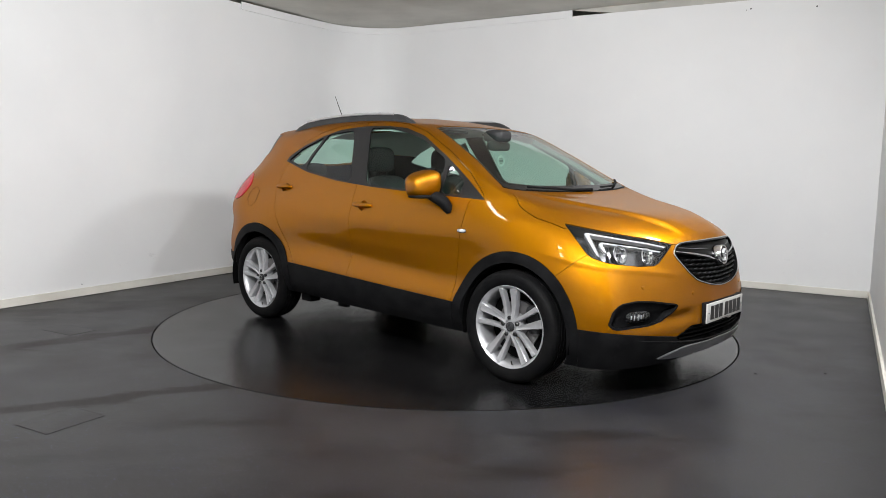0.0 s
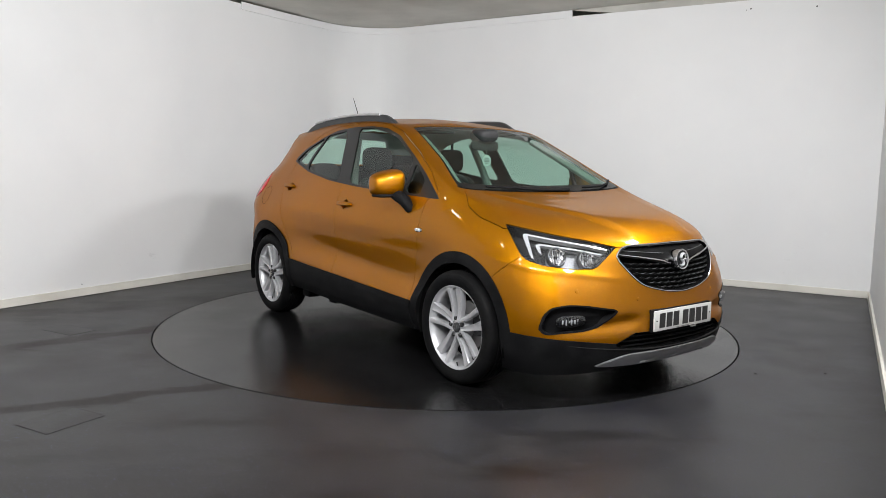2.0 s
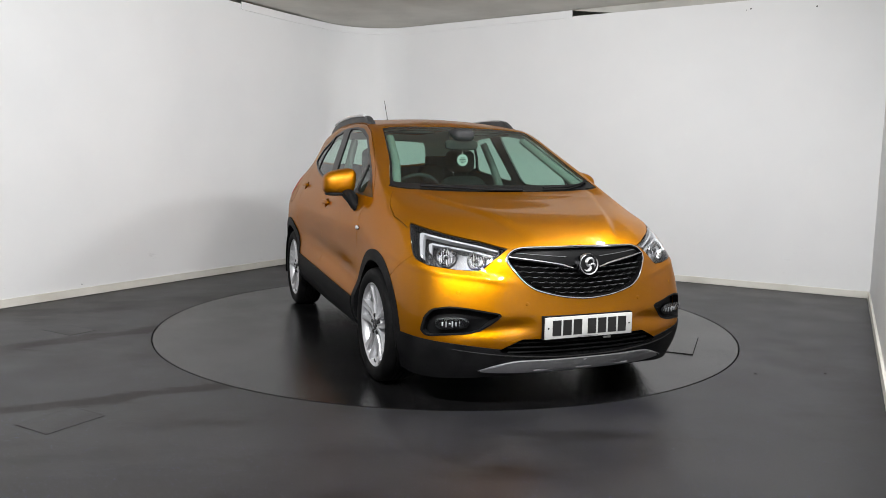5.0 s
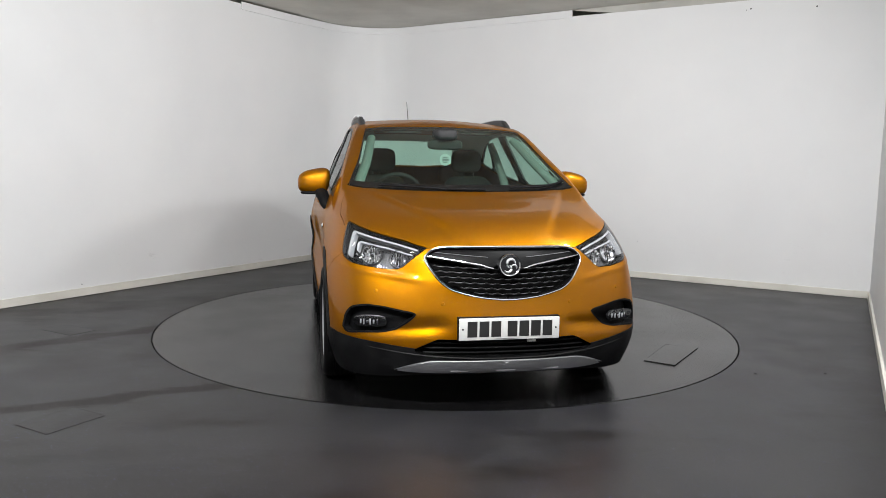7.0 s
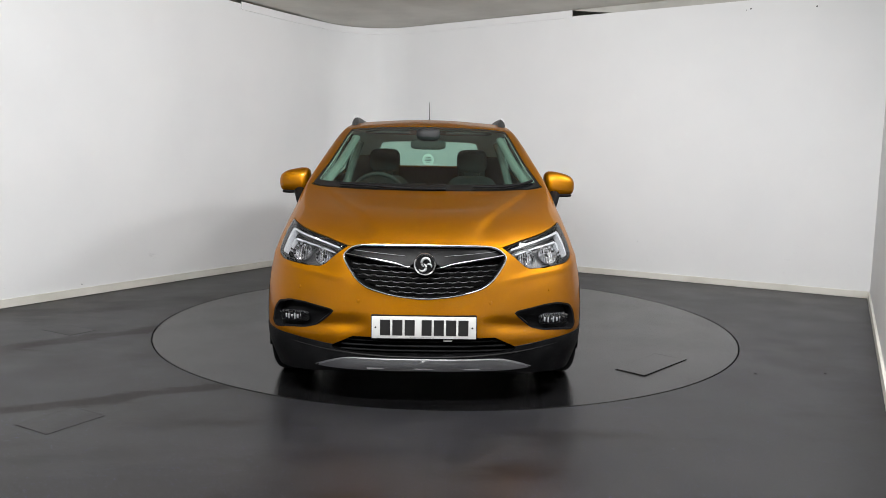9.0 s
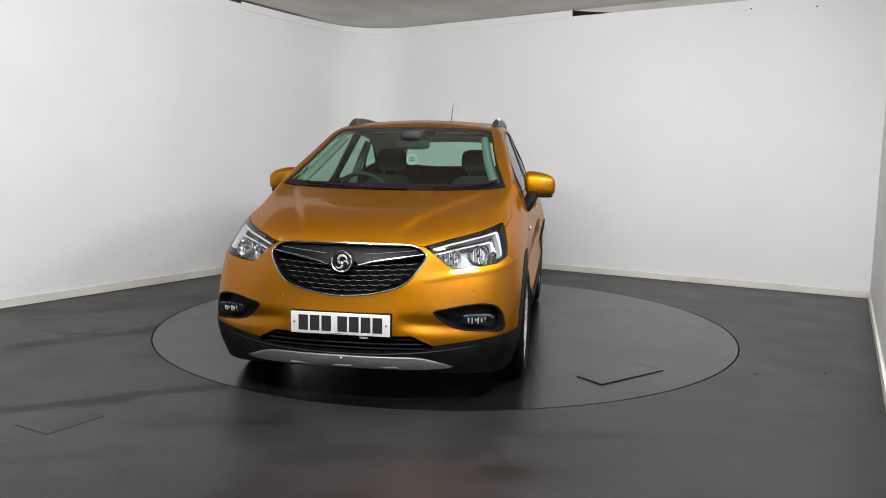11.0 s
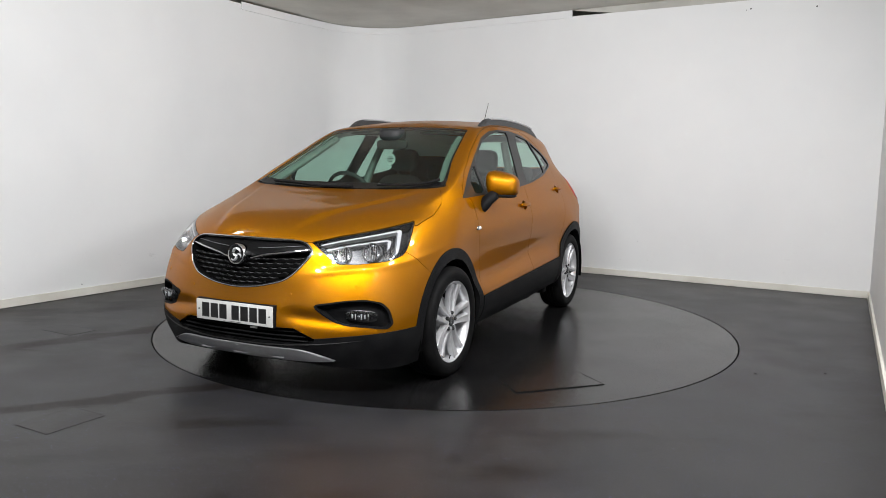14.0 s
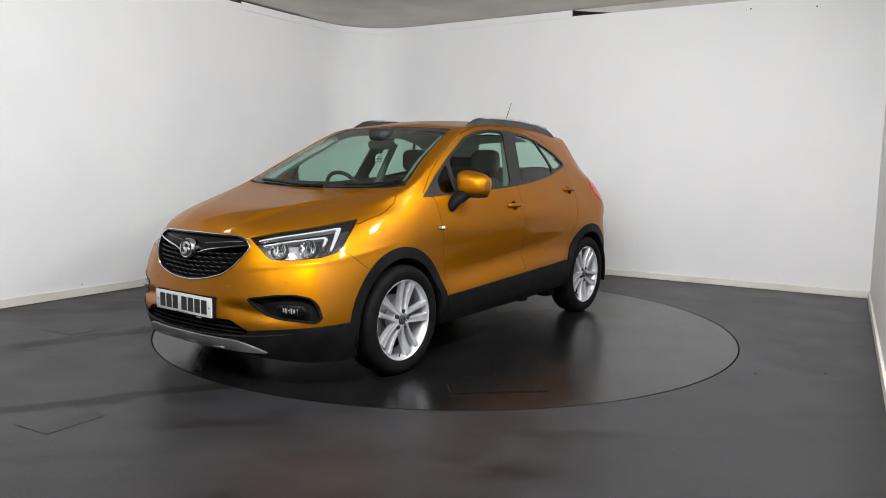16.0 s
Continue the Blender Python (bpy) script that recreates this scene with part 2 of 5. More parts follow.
def block(lo, hi, bevel=0.0, seg=2):
    bm = bmesh.new()
    bmesh.ops.create_cube(bm, size=1)
    for v in bm.verts:
        v.co = [lo[i] + (v.co[i] + 0.5) * (hi[i] - lo[i]) for i in range(3)]
    if bevel:
        bmesh.ops.bevel(bm, geom=bm.edges[:], offset=bevel, segments=seg, affect="EDGES", profile=0.5)
    return bm


def poly_mesh(verts, faces):
    bm = bmesh.new()
    vs = [bm.verts.new(v) for v in verts]
    for f in faces:
        try:
            bm.faces.new([vs[i] for i in f])
        except ValueError:
            pass
    return bm


def prism(outline, z0, z1):
    """An upright prism over a plan outline."""
    n = len(outline)
    vs = [(x, y, z0) for x, y in outline] + [(x, y, z1) for x, y in outline]
    fs = [list(range(n))[::-1], list(range(n, 2 * n))] + [[i, (i + 1) % n, n + (i + 1) % n, n + i] for i in range(n)]
    bm = poly_mesh(vs, fs)
    bmesh.ops.recalc_face_normals(bm, faces=bm.faces[:])
    return bm


def lathe(profile, n=48, axis="y", close=False):
    """Turns a profile of (radius, height) round an axis."""
    vs, fs, m = [], [], len(profile)
    for k in range(n):
        a = 2 * math.pi * k / n
        for r, h in profile:
            vs.append((r * math.cos(a), h, r * math.sin(a)) if axis == "y" else (r * math.cos(a), r * math.sin(a), h) if axis == "z" else (h, r * math.cos(a), r * math.sin(a)))
    for k in range(n):
        for j in range(m if close else m - 1):
            fs.append([k * m + j, k * m + (j + 1) % m, (k + 1) % n * m + (j + 1) % m, (k + 1) % n * m + j])
    bm = poly_mesh(vs, fs)
    bmesh.ops.remove_doubles(bm, verts=bm.verts[:], dist=1e-5)
    bmesh.ops.recalc_face_normals(bm, faces=bm.faces[:])
    return bm


def superbox(center, half, e=0.45, n=28, taper=None):
    """A rounded body: a superellipsoid, on demand reshaped by taper(x, y, z) in -1..1."""
    def pw(c):
        return math.copysign(abs(c) ** e, c)
    vs, fs = [], []
    for i in range(n + 1):
        a = -math.pi / 2 + math.pi * i / n
        for j in range(2 * n):
            b = math.pi * j / n
            p = (pw(math.cos(a)) * pw(math.cos(b)), pw(math.cos(a)) * pw(math.sin(b)), pw(math.sin(a)))
            if taper:
                p = taper(*p)
            vs.append([center[k] + half[k] * p[k] for k in range(3)])
    for i in range(n):
        for j in range(2 * n):
            fs.append([i * 2 * n + j, i * 2 * n + (j + 1) % (2 * n), (i + 1) * 2 * n + (j + 1) % (2 * n), (i + 1) * 2 * n + j])
    bm = poly_mesh(vs, fs)
    bmesh.ops.remove_doubles(bm, verts=bm.verts[:], dist=1e-5)
    bmesh.ops.recalc_face_normals(bm, faces=bm.faces[:])
    return bm


def tube(points, radius, n=10, flat=1.0):
    """A rod along points; flat squeezes it upright. radius: a number or one a point."""
    vs, fs = [], []
    pts = [Vector(p) for p in points]
    for i, p in enumerate(pts):
        d = (pts[min(i + 1, len(pts) - 1)] - pts[max(i - 1, 0)]).normalized()
        side = d.cross(Vector((0, 0, 1)))
        side = side.normalized() if side.length > 1e-4 else Vector((1, 0, 0))
        up = side.cross(d)
        r = radius[i] if isinstance(radius, (list, tuple)) else radius
        for k in range(n):
            a = 2 * math.pi * k / n
            vs.append(p + side * (r * math.cos(a)) + up * (r * flat * math.sin(a)))
    m = len(pts)
    for i in range(m - 1):
        for k in range(n):
            fs.append([i * n + k, i * n + (k + 1) % n, (i + 1) * n + (k + 1) % n, (i + 1) * n + k])
    fs += [list(range(n))[::-1], [(m - 1) * n + k for k in range(n)]]
    bm = poly_mesh(vs, fs)
    bmesh.ops.recalc_face_normals(bm, faces=bm.faces[:])
    return bm


def joined(*bms):
    out = bmesh.new()
    for b in bms:
        me = bpy.data.meshes.new("tmp")
        b.to_mesh(me)
        b.free()
        out.from_mesh(me)
        bpy.data.meshes.remove(me)
    return out


# ---- the studio ----
A60 = radians(60)
ALONG = Vector((math.cos(A60), math.sin(A60), 0))       # along the long side walls, away from the camera
ACROSS = Vector((math.cos(A60 - math.pi / 2), math.sin(A60 - math.pi / 2), 0))  # along the end wall
LEFT_P, BACK_P = Vector((-2.88, 1.65, 0)), Vector((2.62, 2.32, 0))
CORNER = LEFT_P + ALONG * ((BACK_P - LEFT_P).dot(ALONG))
RIGHT_C = Vector((4.24, 1.38, 0))
RIGHT_DIR = Vector((math.cos(radians(61.9)), math.sin(radians(61.9)), 0))
ROUND = 0.8
WALL_H = 3.018


def corner_path(inset=0.0, n=36):
    """The curve in which the side wall runs over into the end wall, in plan."""
    c = CORNER - ALONG * ROUND + ACROSS * ROUND
    r = ROUND - inset
    pts = []
    for i in range(n + 1):
        a = math.pi / 2 * i / n
        pts.append(c - ACROSS * (r * math.cos(a)) + ALONG * (r * math.sin(a)))
    return pts


def ribbon(path, z0, z1, thick, name, mat, label=""):
    """A wall or board of a given thickness that follows a plan path; z0, z1: its heights, or one a point of the path."""
    n = len(path)
    lows, tops = [z if isinstance(z, list) else [z] * n for z in (z0, z1)]
    offs = []
    for i, p in enumerate(path):
        d = (path[min(i + 1, n - 1)] - path[max(i - 1, 0)]).normalized()
        offs.append(Vector((-d.y, d.x, 0)) * thick)
    vs = []
    for p, o, za, zb in zip(path, offs, lows, tops):
        vs += [(p.x, p.y, za), (p.x, p.y, zb), (p.x + o.x, p.y + o.y, zb), (p.x + o.x, p.y + o.y, za)]
    fs = []
    for i in range(n - 1):
        a, b = 4 * i, 4 * i + 4
        fs += [[a + k, b + k, b + (k + 1) % 4, a + (k + 1) % 4] for k in range(4)]
    fs += [[0, 1, 2, 3], [4 * n - 1, 4 * n - 2, 4 * n - 3, 4 * n - 4]]
    bm = poly_mesh(vs, fs)
    bmesh.ops.recalc_face_normals(bm, faces=bm.faces[:])
    ob = part(name, bm, mat, smooth=False)
    return tagged(ob, label, kind="structure")


left_start = CORNER - ALONG * 9.6
near_right = RIGHT_C - RIGHT_DIR * 9.4
ribbon([left_start, CORNER - ALONG * ROUND], 0, WALL_H, 0.12, "wall_left", WALL, "smooth white painted studio side wall")
ribbon(corner_path(), 0, WALL_H, 0.12, "wall_corner", WALL, "white wall curving smoothly round the corner")
ribbon([CORNER + ACROSS * ROUND, RIGHT_C], 0, WALL_H, 0.12, "wall_back", WALL, "smooth white painted studio end wall")
ribbon([RIGHT_C, near_right], 0, WALL_H, 0.12, "wall_right", WALL, "smooth white painted wall beside the camera")
ribbon([near_right - ALONG * 0.0, left_start], 0, 3.07, 0.12, "wall_near", WALL, "plain white wall behind the camera")

# skirting boards, a little proud of the walls, with a chamfered top
SK = -0.018
ribbon([left_start, CORNER - ALONG * ROUND], 0.004, 0.075, SK, "baseboard", SKIRT, "scuffed off-white skirting board")
ribbon(corner_path(), 0.004, 0.075, SK, "baseboard", SKIRT, "off-white skirting board bent round the corner")
ribbon([CORNER + ACROSS * ROUND, RIGHT_C], 0.004, 0.072, SK, "baseboard", SKIRT, "scuffed off-white skirting board")
ribbon([RIGHT_C, near_right], 0.004, 0.072, SK, "baseboard", SKIRT, "off-white skirting board in the corner")

# the board bent round the corner that closes the gap below the ceiling
cap_a = CORNER - ALONG * 2.26
cap_b = CORNER + ACROSS * 3.06


def ceiling_z(p):
    """The underside of the slightly sloping ceiling."""
    return 3.080 + 0.0087 * p.x


cap_path = [cap_a, CORNER - ALONG * 1.5, CORNER - ALONG * ROUND] + corner_path()[1:-1] + [CORNER + ACROSS * ROUND, cap_b]
cap_top = [ceiling_z(p) - 0.006 - 0.014 * min(1, max(0, (p - CORNER).dot(-ALONG) - ROUND) / 0.7) for p in cap_path]
ribbon(cap_path, [z - 0.084 for z in cap_top], cap_top, -0.012, "trim", WALL, "white bent cover board along the top of the wall")
# an added ceiling-coloured strip fills the unlit gap over the end wall, leaving a dark wedge beside the cover board
edge_path = [CORNER + ACROSS * d + ALONG * 0.02 for d in (3.08, 3.56, 4.6)] + [RIGHT_C + ALONG * 0.02]
ribbon(edge_path, [3.084, 3.0186, 3.0186, 3.0186], [3.12] * 4, 0.10, "trim", CEIL_EDGE, "added concrete-grey strip filling the gap above the end wall")

# ceiling of rough concrete
c_out = [left_start, CORNER + ALONG * 1.5 - ACROSS * 1.5, RIGHT_C + ALONG * 1.5 + ACROSS * 1.5, near_right + ACROSS * 1.5 - ALONG, left_start - ALONG - ACROSS * 1.5]
ceil_bm = prism([(p.x, p.y) for p in c_out], 0.0, 0.18)
for v in ceil_bm.verts:
    v.co.z += ceiling_z(v.co)
ceiling = part("ceiling", ceil_bm, CEIL, smooth=False)
tagged(ceiling, "bare grey-beige concrete ceiling", kind="structure")

# floor with a round opening for the turntable
R_TABLE = 2.236
fv, ff, N = [], [], 160
for k in range(N):
    a = 2 * math.pi * k / N
    c, s = math.cos(a), math.sin(a)
    fv += [(c * (R_TABLE + 0.004), s * (R_TABLE + 0.004), -0.06), (c * (R_TABLE + 0.004), s * (R_TABLE + 0.004), 0.0), (c * 12, s * 12, 0.0)]
for k in range(N):
    a, b = 3 * k, 3 * ((k + 1) % N)
    ff += [[a, b, b + 1, a + 1], [a + 1, b + 1, b + 2, a + 2]]
floor = part("floor", poly_mesh(fv, ff), FLOOR, smooth=False)
tagged(floor, "dark grey speckled vinyl floor with scuff marks", kind="structure")
pit = part("turntable_pit", lathe([(0.0, -0.06), (R_TABLE + 0.2, -0.06)], 96, "z"), GAP, smooth=False)
tagged(pit, "dark pit under the turntable", kind="structure")


def floor_hatch(at, w, h, turn):
    """A thin inspection flap let into the floor: its cover and the dark joint round it."""
    hatch = new("floor_hatch")
    hatch.matrix_basis = pose(*at, 0, 0, turn)
    part("joint", block((-w / 2 - 0.0038, -h / 2 - 0.0038, 0.0005), (w / 2 + 0.0038, h / 2 + 0.0038, 0.0012)), JOINT, hatch, smooth=False)
    part("cover", block((-w / 2, -h / 2, 0.0008), (w / 2, h / 2, 0.0018), 0.0004, 1), FLOOR, hatch, smooth=False)
    return tagged(hatch, "small vinyl-covered hatch flush in the floor", "hatch", "hatches in the floor")


floor_hatch((-2.79, -0.58, 0), 0.33, 0.2, -29)
floor_hatch((-1.86, -2.48, 0), 0.3, 0.24, 61)
# two small dark holes in the floor
for x, y in ((1.94, -1.44), (2.39, -1.41)):
    h = part("floor_plug", lathe([(0.0, 0.003), (0.007, 0.003), (0.009, 0.0)], 16, "z"), GAP)
    h.matrix_basis = pose(x, y, 0)
    tagged(h, "small black plug set in the floor", "floor plug", "plugs in the floor")

table = part("turntable", lathe([(0.0, 0.0), (R_TABLE - 0.010, 0.0), (R_TABLE - 0.006, -0.002), (R_TABLE - 0.005, -0.05)], 160, "z"), DISC, smooth=False)
tagged(table, "round dark grey turntable flush with the floor", "turntable")
flap_j = [(1.423, 1.043), (1.574, 1.184), (1.161, 1.590), (1.010, 1.420)]
part("flap_joint", prism(flap_j, 0.0006, 0.0015), GAP, table, smooth=False)
fc = Vector((1.293, 1.309))
part("flap", poly_mesh([(fc.x + (x - fc.x) * 0.958, fc.y + (y - fc.y) * 0.958, z + k * 0.0018) for z in (0.001, 0.003) for k, (x, y) in zip((1, 2, 1, 0), flap_j)],
     [[3, 2, 1, 0], [4, 5, 6, 7]] + [[i, (i + 1) % 4, 4 + (i + 1) % 4, 4 + i] for i in range(4)]), DISC, table, "slightly lifted vinyl flap", smooth=False)


def wall_mark(point, normal, r):
    """A small dark disc added on the wall for a spot or scratch."""
    m = part("mark_disc", lathe([(0, 0.003), (r * 0.8, 0.0025), (r, 0.0)], 10, "z"), GAP)
    m.matrix_basis = Matrix.Translation(point) @ Vector(normal).to_track_quat("Z", "Y").to_matrix().to_4x4()
    tagged(m, "small dark disc standing for a mark on the white wall", "nail", "nails in the wall")


for d, z, r in ((0.66, 2.90, 0.008), (1.28, 2.93, 0.008), (1.32, 2.92, 0.005), (2.35, 0.42, 0.003), (2.23, 0.21, 0.003)):
    wall_mark(RIGHT_C - ACROSS * d + Vector((0, 0, z)), -ALONG, r)
wall_mark(LEFT_P - ALONG * 0.98 + Vector((0, 0, 0.11)), ACROSS, 0.005)


# ---- the car's skin: a loft through named feature lines, from the nose's centre round the side to the tail's centre ----
# The car's own space: x forward, y to its left, z up, below the middle of the wheelbase. One half; the other is its mirror image.
LINES = dict(
    underside=[(2.085, 0, .213), (2.08, .2, .213), (2.05, .41, .208), (1.965, .59, .185), (1.825, .755, .172), (1.62, .825, .172), (1.28, .83, .20), (.95, .84, .235),
               (.45, .85, .25), (-.15, .85, .26), (-.75, .85, .28), (-1.28, .84, .28), (-1.62, .8, .35), (-1.88, .64, .35), (-1.98, .35, .34), (-2, 0, .34)],
    lip=[(2.12, 0, .26), (2.115, .2, .26), (2.08, .42, .265), (2.005, .6, .275), (1.875, .776, .285), (1.65, .866, .29), (1.28, .87, .3), (.95, .88, .31),
         (.45, .885, .32), (-.15, .885, .33), (-.75, .885, .35), (-1.28, .875, .36), (-1.65, .83, .41), (-1.93, .68, .41), (-2.03, .36, .41), (-2.06, 0, .41)],
    rubbing=[(2.15, 0, .36), (2.145, .2, .36), (2.1, .43, .36), (2.02, .61, .36), (1.89, .785, .365), (1.67, .873, .375), (1.28, .875, .4), (.95, .9, .425),
             (.45, .9, .45), (-.15, .897, .475), (-.75, .893, .5), (-1.28, .885, .51), (-1.66, .84, .51), (-1.94, .69, .5), (-2.04, .36, .5), (-2.07, 0, .5)],
    bumper=[(2.155, 0, .46), (2.15, .2, .46), (2.1, .43, .47), (2.03, .6, .48), (1.9, .778, .49), (1.68, .872, .5), (1.28, .88, .56), (.95, .872, .56),
            (.45, .862, .58), (-.15, .860, .6), (-.75, .868, .62), (-1.28, .885, .63), (-1.67, .84, .62), (-1.95, .68, .6), (-2.04, .36, .6), (-2.07, 0, .6)],
    waist=[(2.145, 0, .58), (2.135, .2, .585), (2.085, .42, .6), (2.005, .59, .62), (1.885, .757, .635), (1.68, .858, .65), (1.28, .885, .72), (.95, .868, .72),
           (.45, .868, .73), (-.15, .868, .75), (-.75, .876, .77), (-1.28, .893, .78), (-1.66, .835, .78), (-1.93, .66, .75), (-2.01, .36, .72), (-2.03, 0, .72)],
    lamps=[(2.13, 0, .7), (2.12, .2, .705), (2.06, .41, .715), (1.96, .57, .735), (1.835, .742, .755), (1.66, .826, .785), (1.28, .865, .83), (.95, .871, .85),
           (.45, .876, .86), (-.15, .876, .88), (-.75, .872, .9), (-1.28, .865, .91), (-1.66, .828, .91), (-1.91, .68, .9), (-1.95, .35, .88), (-1.98, 0, .88)],
    shoulder=[(2.06, 0, .855), (2.05, .2, .855), (1.99, .4, .855), (1.86, .57, .875), (1.69, .71, .905), (1.53, .775, .93), (1.28, .82, .95), (.95, .845, .97),
              (.45, .848, .985), (-.15, .843, 1), (-.75, .828, 1.03), (-1.28, .8, 1.05), (-1.62, .768, 1.06), (-1.85, .63, 1.06), (-1.88, .34, 1.05), (-1.91, 0, 1.05)],
    belt=[(1.88, 0, .955), (1.87, .19, .955), (1.8, .37, .965), (1.7, .52, .975), (1.56, .65, .985), (1.43, .725, 1), (1.25, .77, 1.03), (.99, .81, 1.062),
          (.5, .81, 1.085), (-.15, .8, 1.115), (-.7, .765, 1.17), (-1.15, .7, 1.25), (-1.48, .645, 1.26), (-1.71, .54, 1.25), (-1.79, .32, 1.22), (-1.82, 0, 1.22)],
    cowl=[(1.205, 0, 1.094), (1.2, .2, 1.095), (1.185, .4, 1.099), (1.165, .55, 1.107), (1.135, .66, 1.115), (1.1, .72, 1.125), (1.04, .755, 1.14), (.85, .755, 1.19),
          (.42, .745, 1.23), (-.15, .735, 1.27), (-.68, .71, 1.31), (-1.08, .66, 1.36), (-1.4, .6, 1.37), (-1.62, .51, 1.37), (-1.71, .31, 1.37), (-1.74, 0, 1.37)],
    glass=[(.745, 0, 1.372), (.735, .18, 1.372), (.72, .36, 1.367), (.705, .505, 1.357), (.695, .587, 1.352), (.688, .637, 1.347), (.67, .673, 1.34), (.59, .69, 1.352),
           (.34, .685, 1.375), (-.15, .675, 1.41), (-.64, .655, 1.42), (-1, .625, 1.44), (-1.34, .565, 1.46), (-1.57, .48, 1.46), (-1.66, .3, 1.46), (-1.68, 0, 1.46)],
    gutter=[(.29, 0, 1.543), (.29, .17, 1.541), (.3, .34, 1.536), (.32, .46, 1.528), (.335, .525, 1.52), (.34, .562, 1.515), (.335, .588, 1.51), (.31, .603, 1.512),
            (.15, .612, 1.525), (-.2, .617, 1.538), (-.6, .607, 1.532), (-.95, .58, 1.522), (-1.28, .525, 1.51), (-1.55, .45, 1.505), (-1.66, .29, 1.51), (-1.68, 0, 1.515)],
    roof=[(.12, 0, 1.583), (.12, .16, 1.581), (.12, .32, 1.572), (.12, .43, 1.565), (.12, .485, 1.56), (.13, .51, 1.556), (.12, .528, 1.555), (.08, .54, 1.557),
          (-.02, .545, 1.57), (-.25, .55, 1.582), (-.58, .545, 1.58), (-.88, .52, 1.568), (-1.15, .46, 1.55), (-1.38, .4, 1.537), (-1.47, .26, 1.545), (-1.5, 0, 1.555)],
)
SPANS_V = (6, 6, 8, 8, 10, 22, 10, 24, 18, 14, 6, 6, 4)
SUB_U = 12


def hermite(pts, counts, mirror):
    """Points on a smooth centripetal curve through pts; mirror: it crosses y = 0 squarely at both ends."""
    p = np.array(pts, float)
    if mirror:
        ext = np.vstack([p[1] * [1, -1, 1], p, p[-2] * [1, -1, 1]])
    else:
        ext = np.vstack([2 * p[0] - p[1], p, 2 * p[-1] - p[-2]])
    h = np.maximum(np.linalg.norm(np.diff(ext, axis=0), axis=1), 1e-6) ** 0.5
    out, par = [], []
    for i, n in enumerate(counts):
        a, b = ext[i + 1], ext[i + 2]
        d0, d1, d2 = (a - ext[i]) / h[i], (b - a) / h[i + 1], (ext[i + 3] - b) / h[i + 2]
        ma = (d0 * h[i + 1] + d1 * h[i]) / (h[i] + h[i + 1]) * h[i + 1]
        mb = (d1 * h[i + 2] + d2 * h[i + 1]) / (h[i + 1] + h[i + 2]) * h[i + 1]
        for k in range(n + (i == len(counts) - 1)):
            t = k / n
            out.append((2 * t**3 - 3 * t**2 + 1) * a + (t**3 - 2 * t**2 + t) * ma + (3 * t**2 - 2 * t**3) * b + (t**3 - t**2) * mb)
            par.append(i + t)
    return np.array(out), np.array(par)


def skin_grid():
    rows = [np.array(v, float) for v in LINES.values()]
    roof = rows[-1]
    mid = roof.copy()
    mid[:, 0] = roof[:, 0] * 0.72 - 0.15
    mid[:, 1] *= 0.55
    ridge = roof.copy()
    ridge[:, 0] = roof[:, 0] * 0.5 - 0.3
    ridge[:, 1] = 0
    ridge[:, 2] = 1.619 - 0.05 * (ridge[:, 0] + 0.4) ** 2
    mid[:, 2] = ridge[:, 2] * 0.68 + roof[:, 2] * 0.32
    rows += [mid, ridge]
    across, us = zip(*[hermite(r, (SUB_U,) * 15, True) for r in rows])
    us = us[0]
    cols = [hermite(np.array([a[i] for a in across]), SPANS_V, False) for i in range(len(us))]
    vs = cols[0][1]
    g = np.array([c[0] for c in cols])
    # the bonnet's raised middle, widening towards the windscreen, and the ridge below the lamps
    u, v = us[:, None], vs[None, :]
    edge = 0.27 + np.clip((1.95 - g[..., 0]) / 0.75, 0, 1) * 0.33
    up = np.clip((edge - g[..., 1]) / 0.038 + 0.5, 0, 1)
    fade = np.clip((v - 6.15) / 0.7, 0, 1) * np.clip((8.05 - v) / 0.3, 0, 1) * (u < 6.5)
    g[..., 2] += 0.017 * up * up * (3 - 2 * up) * fade
    ridge = np.exp(-((v - 4.74) / 0.11) ** 2) * np.clip((u - 1.8) / 0.8, 0, 1) * np.clip((6.0 - u) / 0.8, 0, 1)
    g[..., 0] += 0.006 * ridge * np.clip((6.0 - u) / 3, 0, 1)
    g[..., 1] += 0.004 * ridge * np.clip((u - 2) / 3, 0, 1)
    # the bumper's hollow between plate and fog lamps
    y, z = g[..., 1], g[..., 2]
    dent = np.exp(-((z - 0.455 + 0.10 * (y - 0.45)) / 0.032) ** 2) * np.clip((y - 0.27) / 0.12, 0, 1) * np.clip((0.80 - y) / 0.2, 0, 1) * (u < 5) * (v < 5)
    g[..., 0] -= 0.022 * dent
    # the doors' scooped lower flank with a crease rising to the rear
    crease = 2.62 + np.clip((0.75 - g[..., 0]) / 1.6, 0, 1) * 0.95
    wide = 0.66 - 0.30 * np.clip((0.75 - g[..., 0]) / 1.6, 0, 1)
    scoop = np.exp(-((v - crease) / wide) ** 2) * np.clip((u - 6.7) / 0.8, 0, 1) * np.clip((10.4 - u) / 1.2, 0, 1)
    g[..., 1] -= 0.011 * scoop
    return g, us, vs


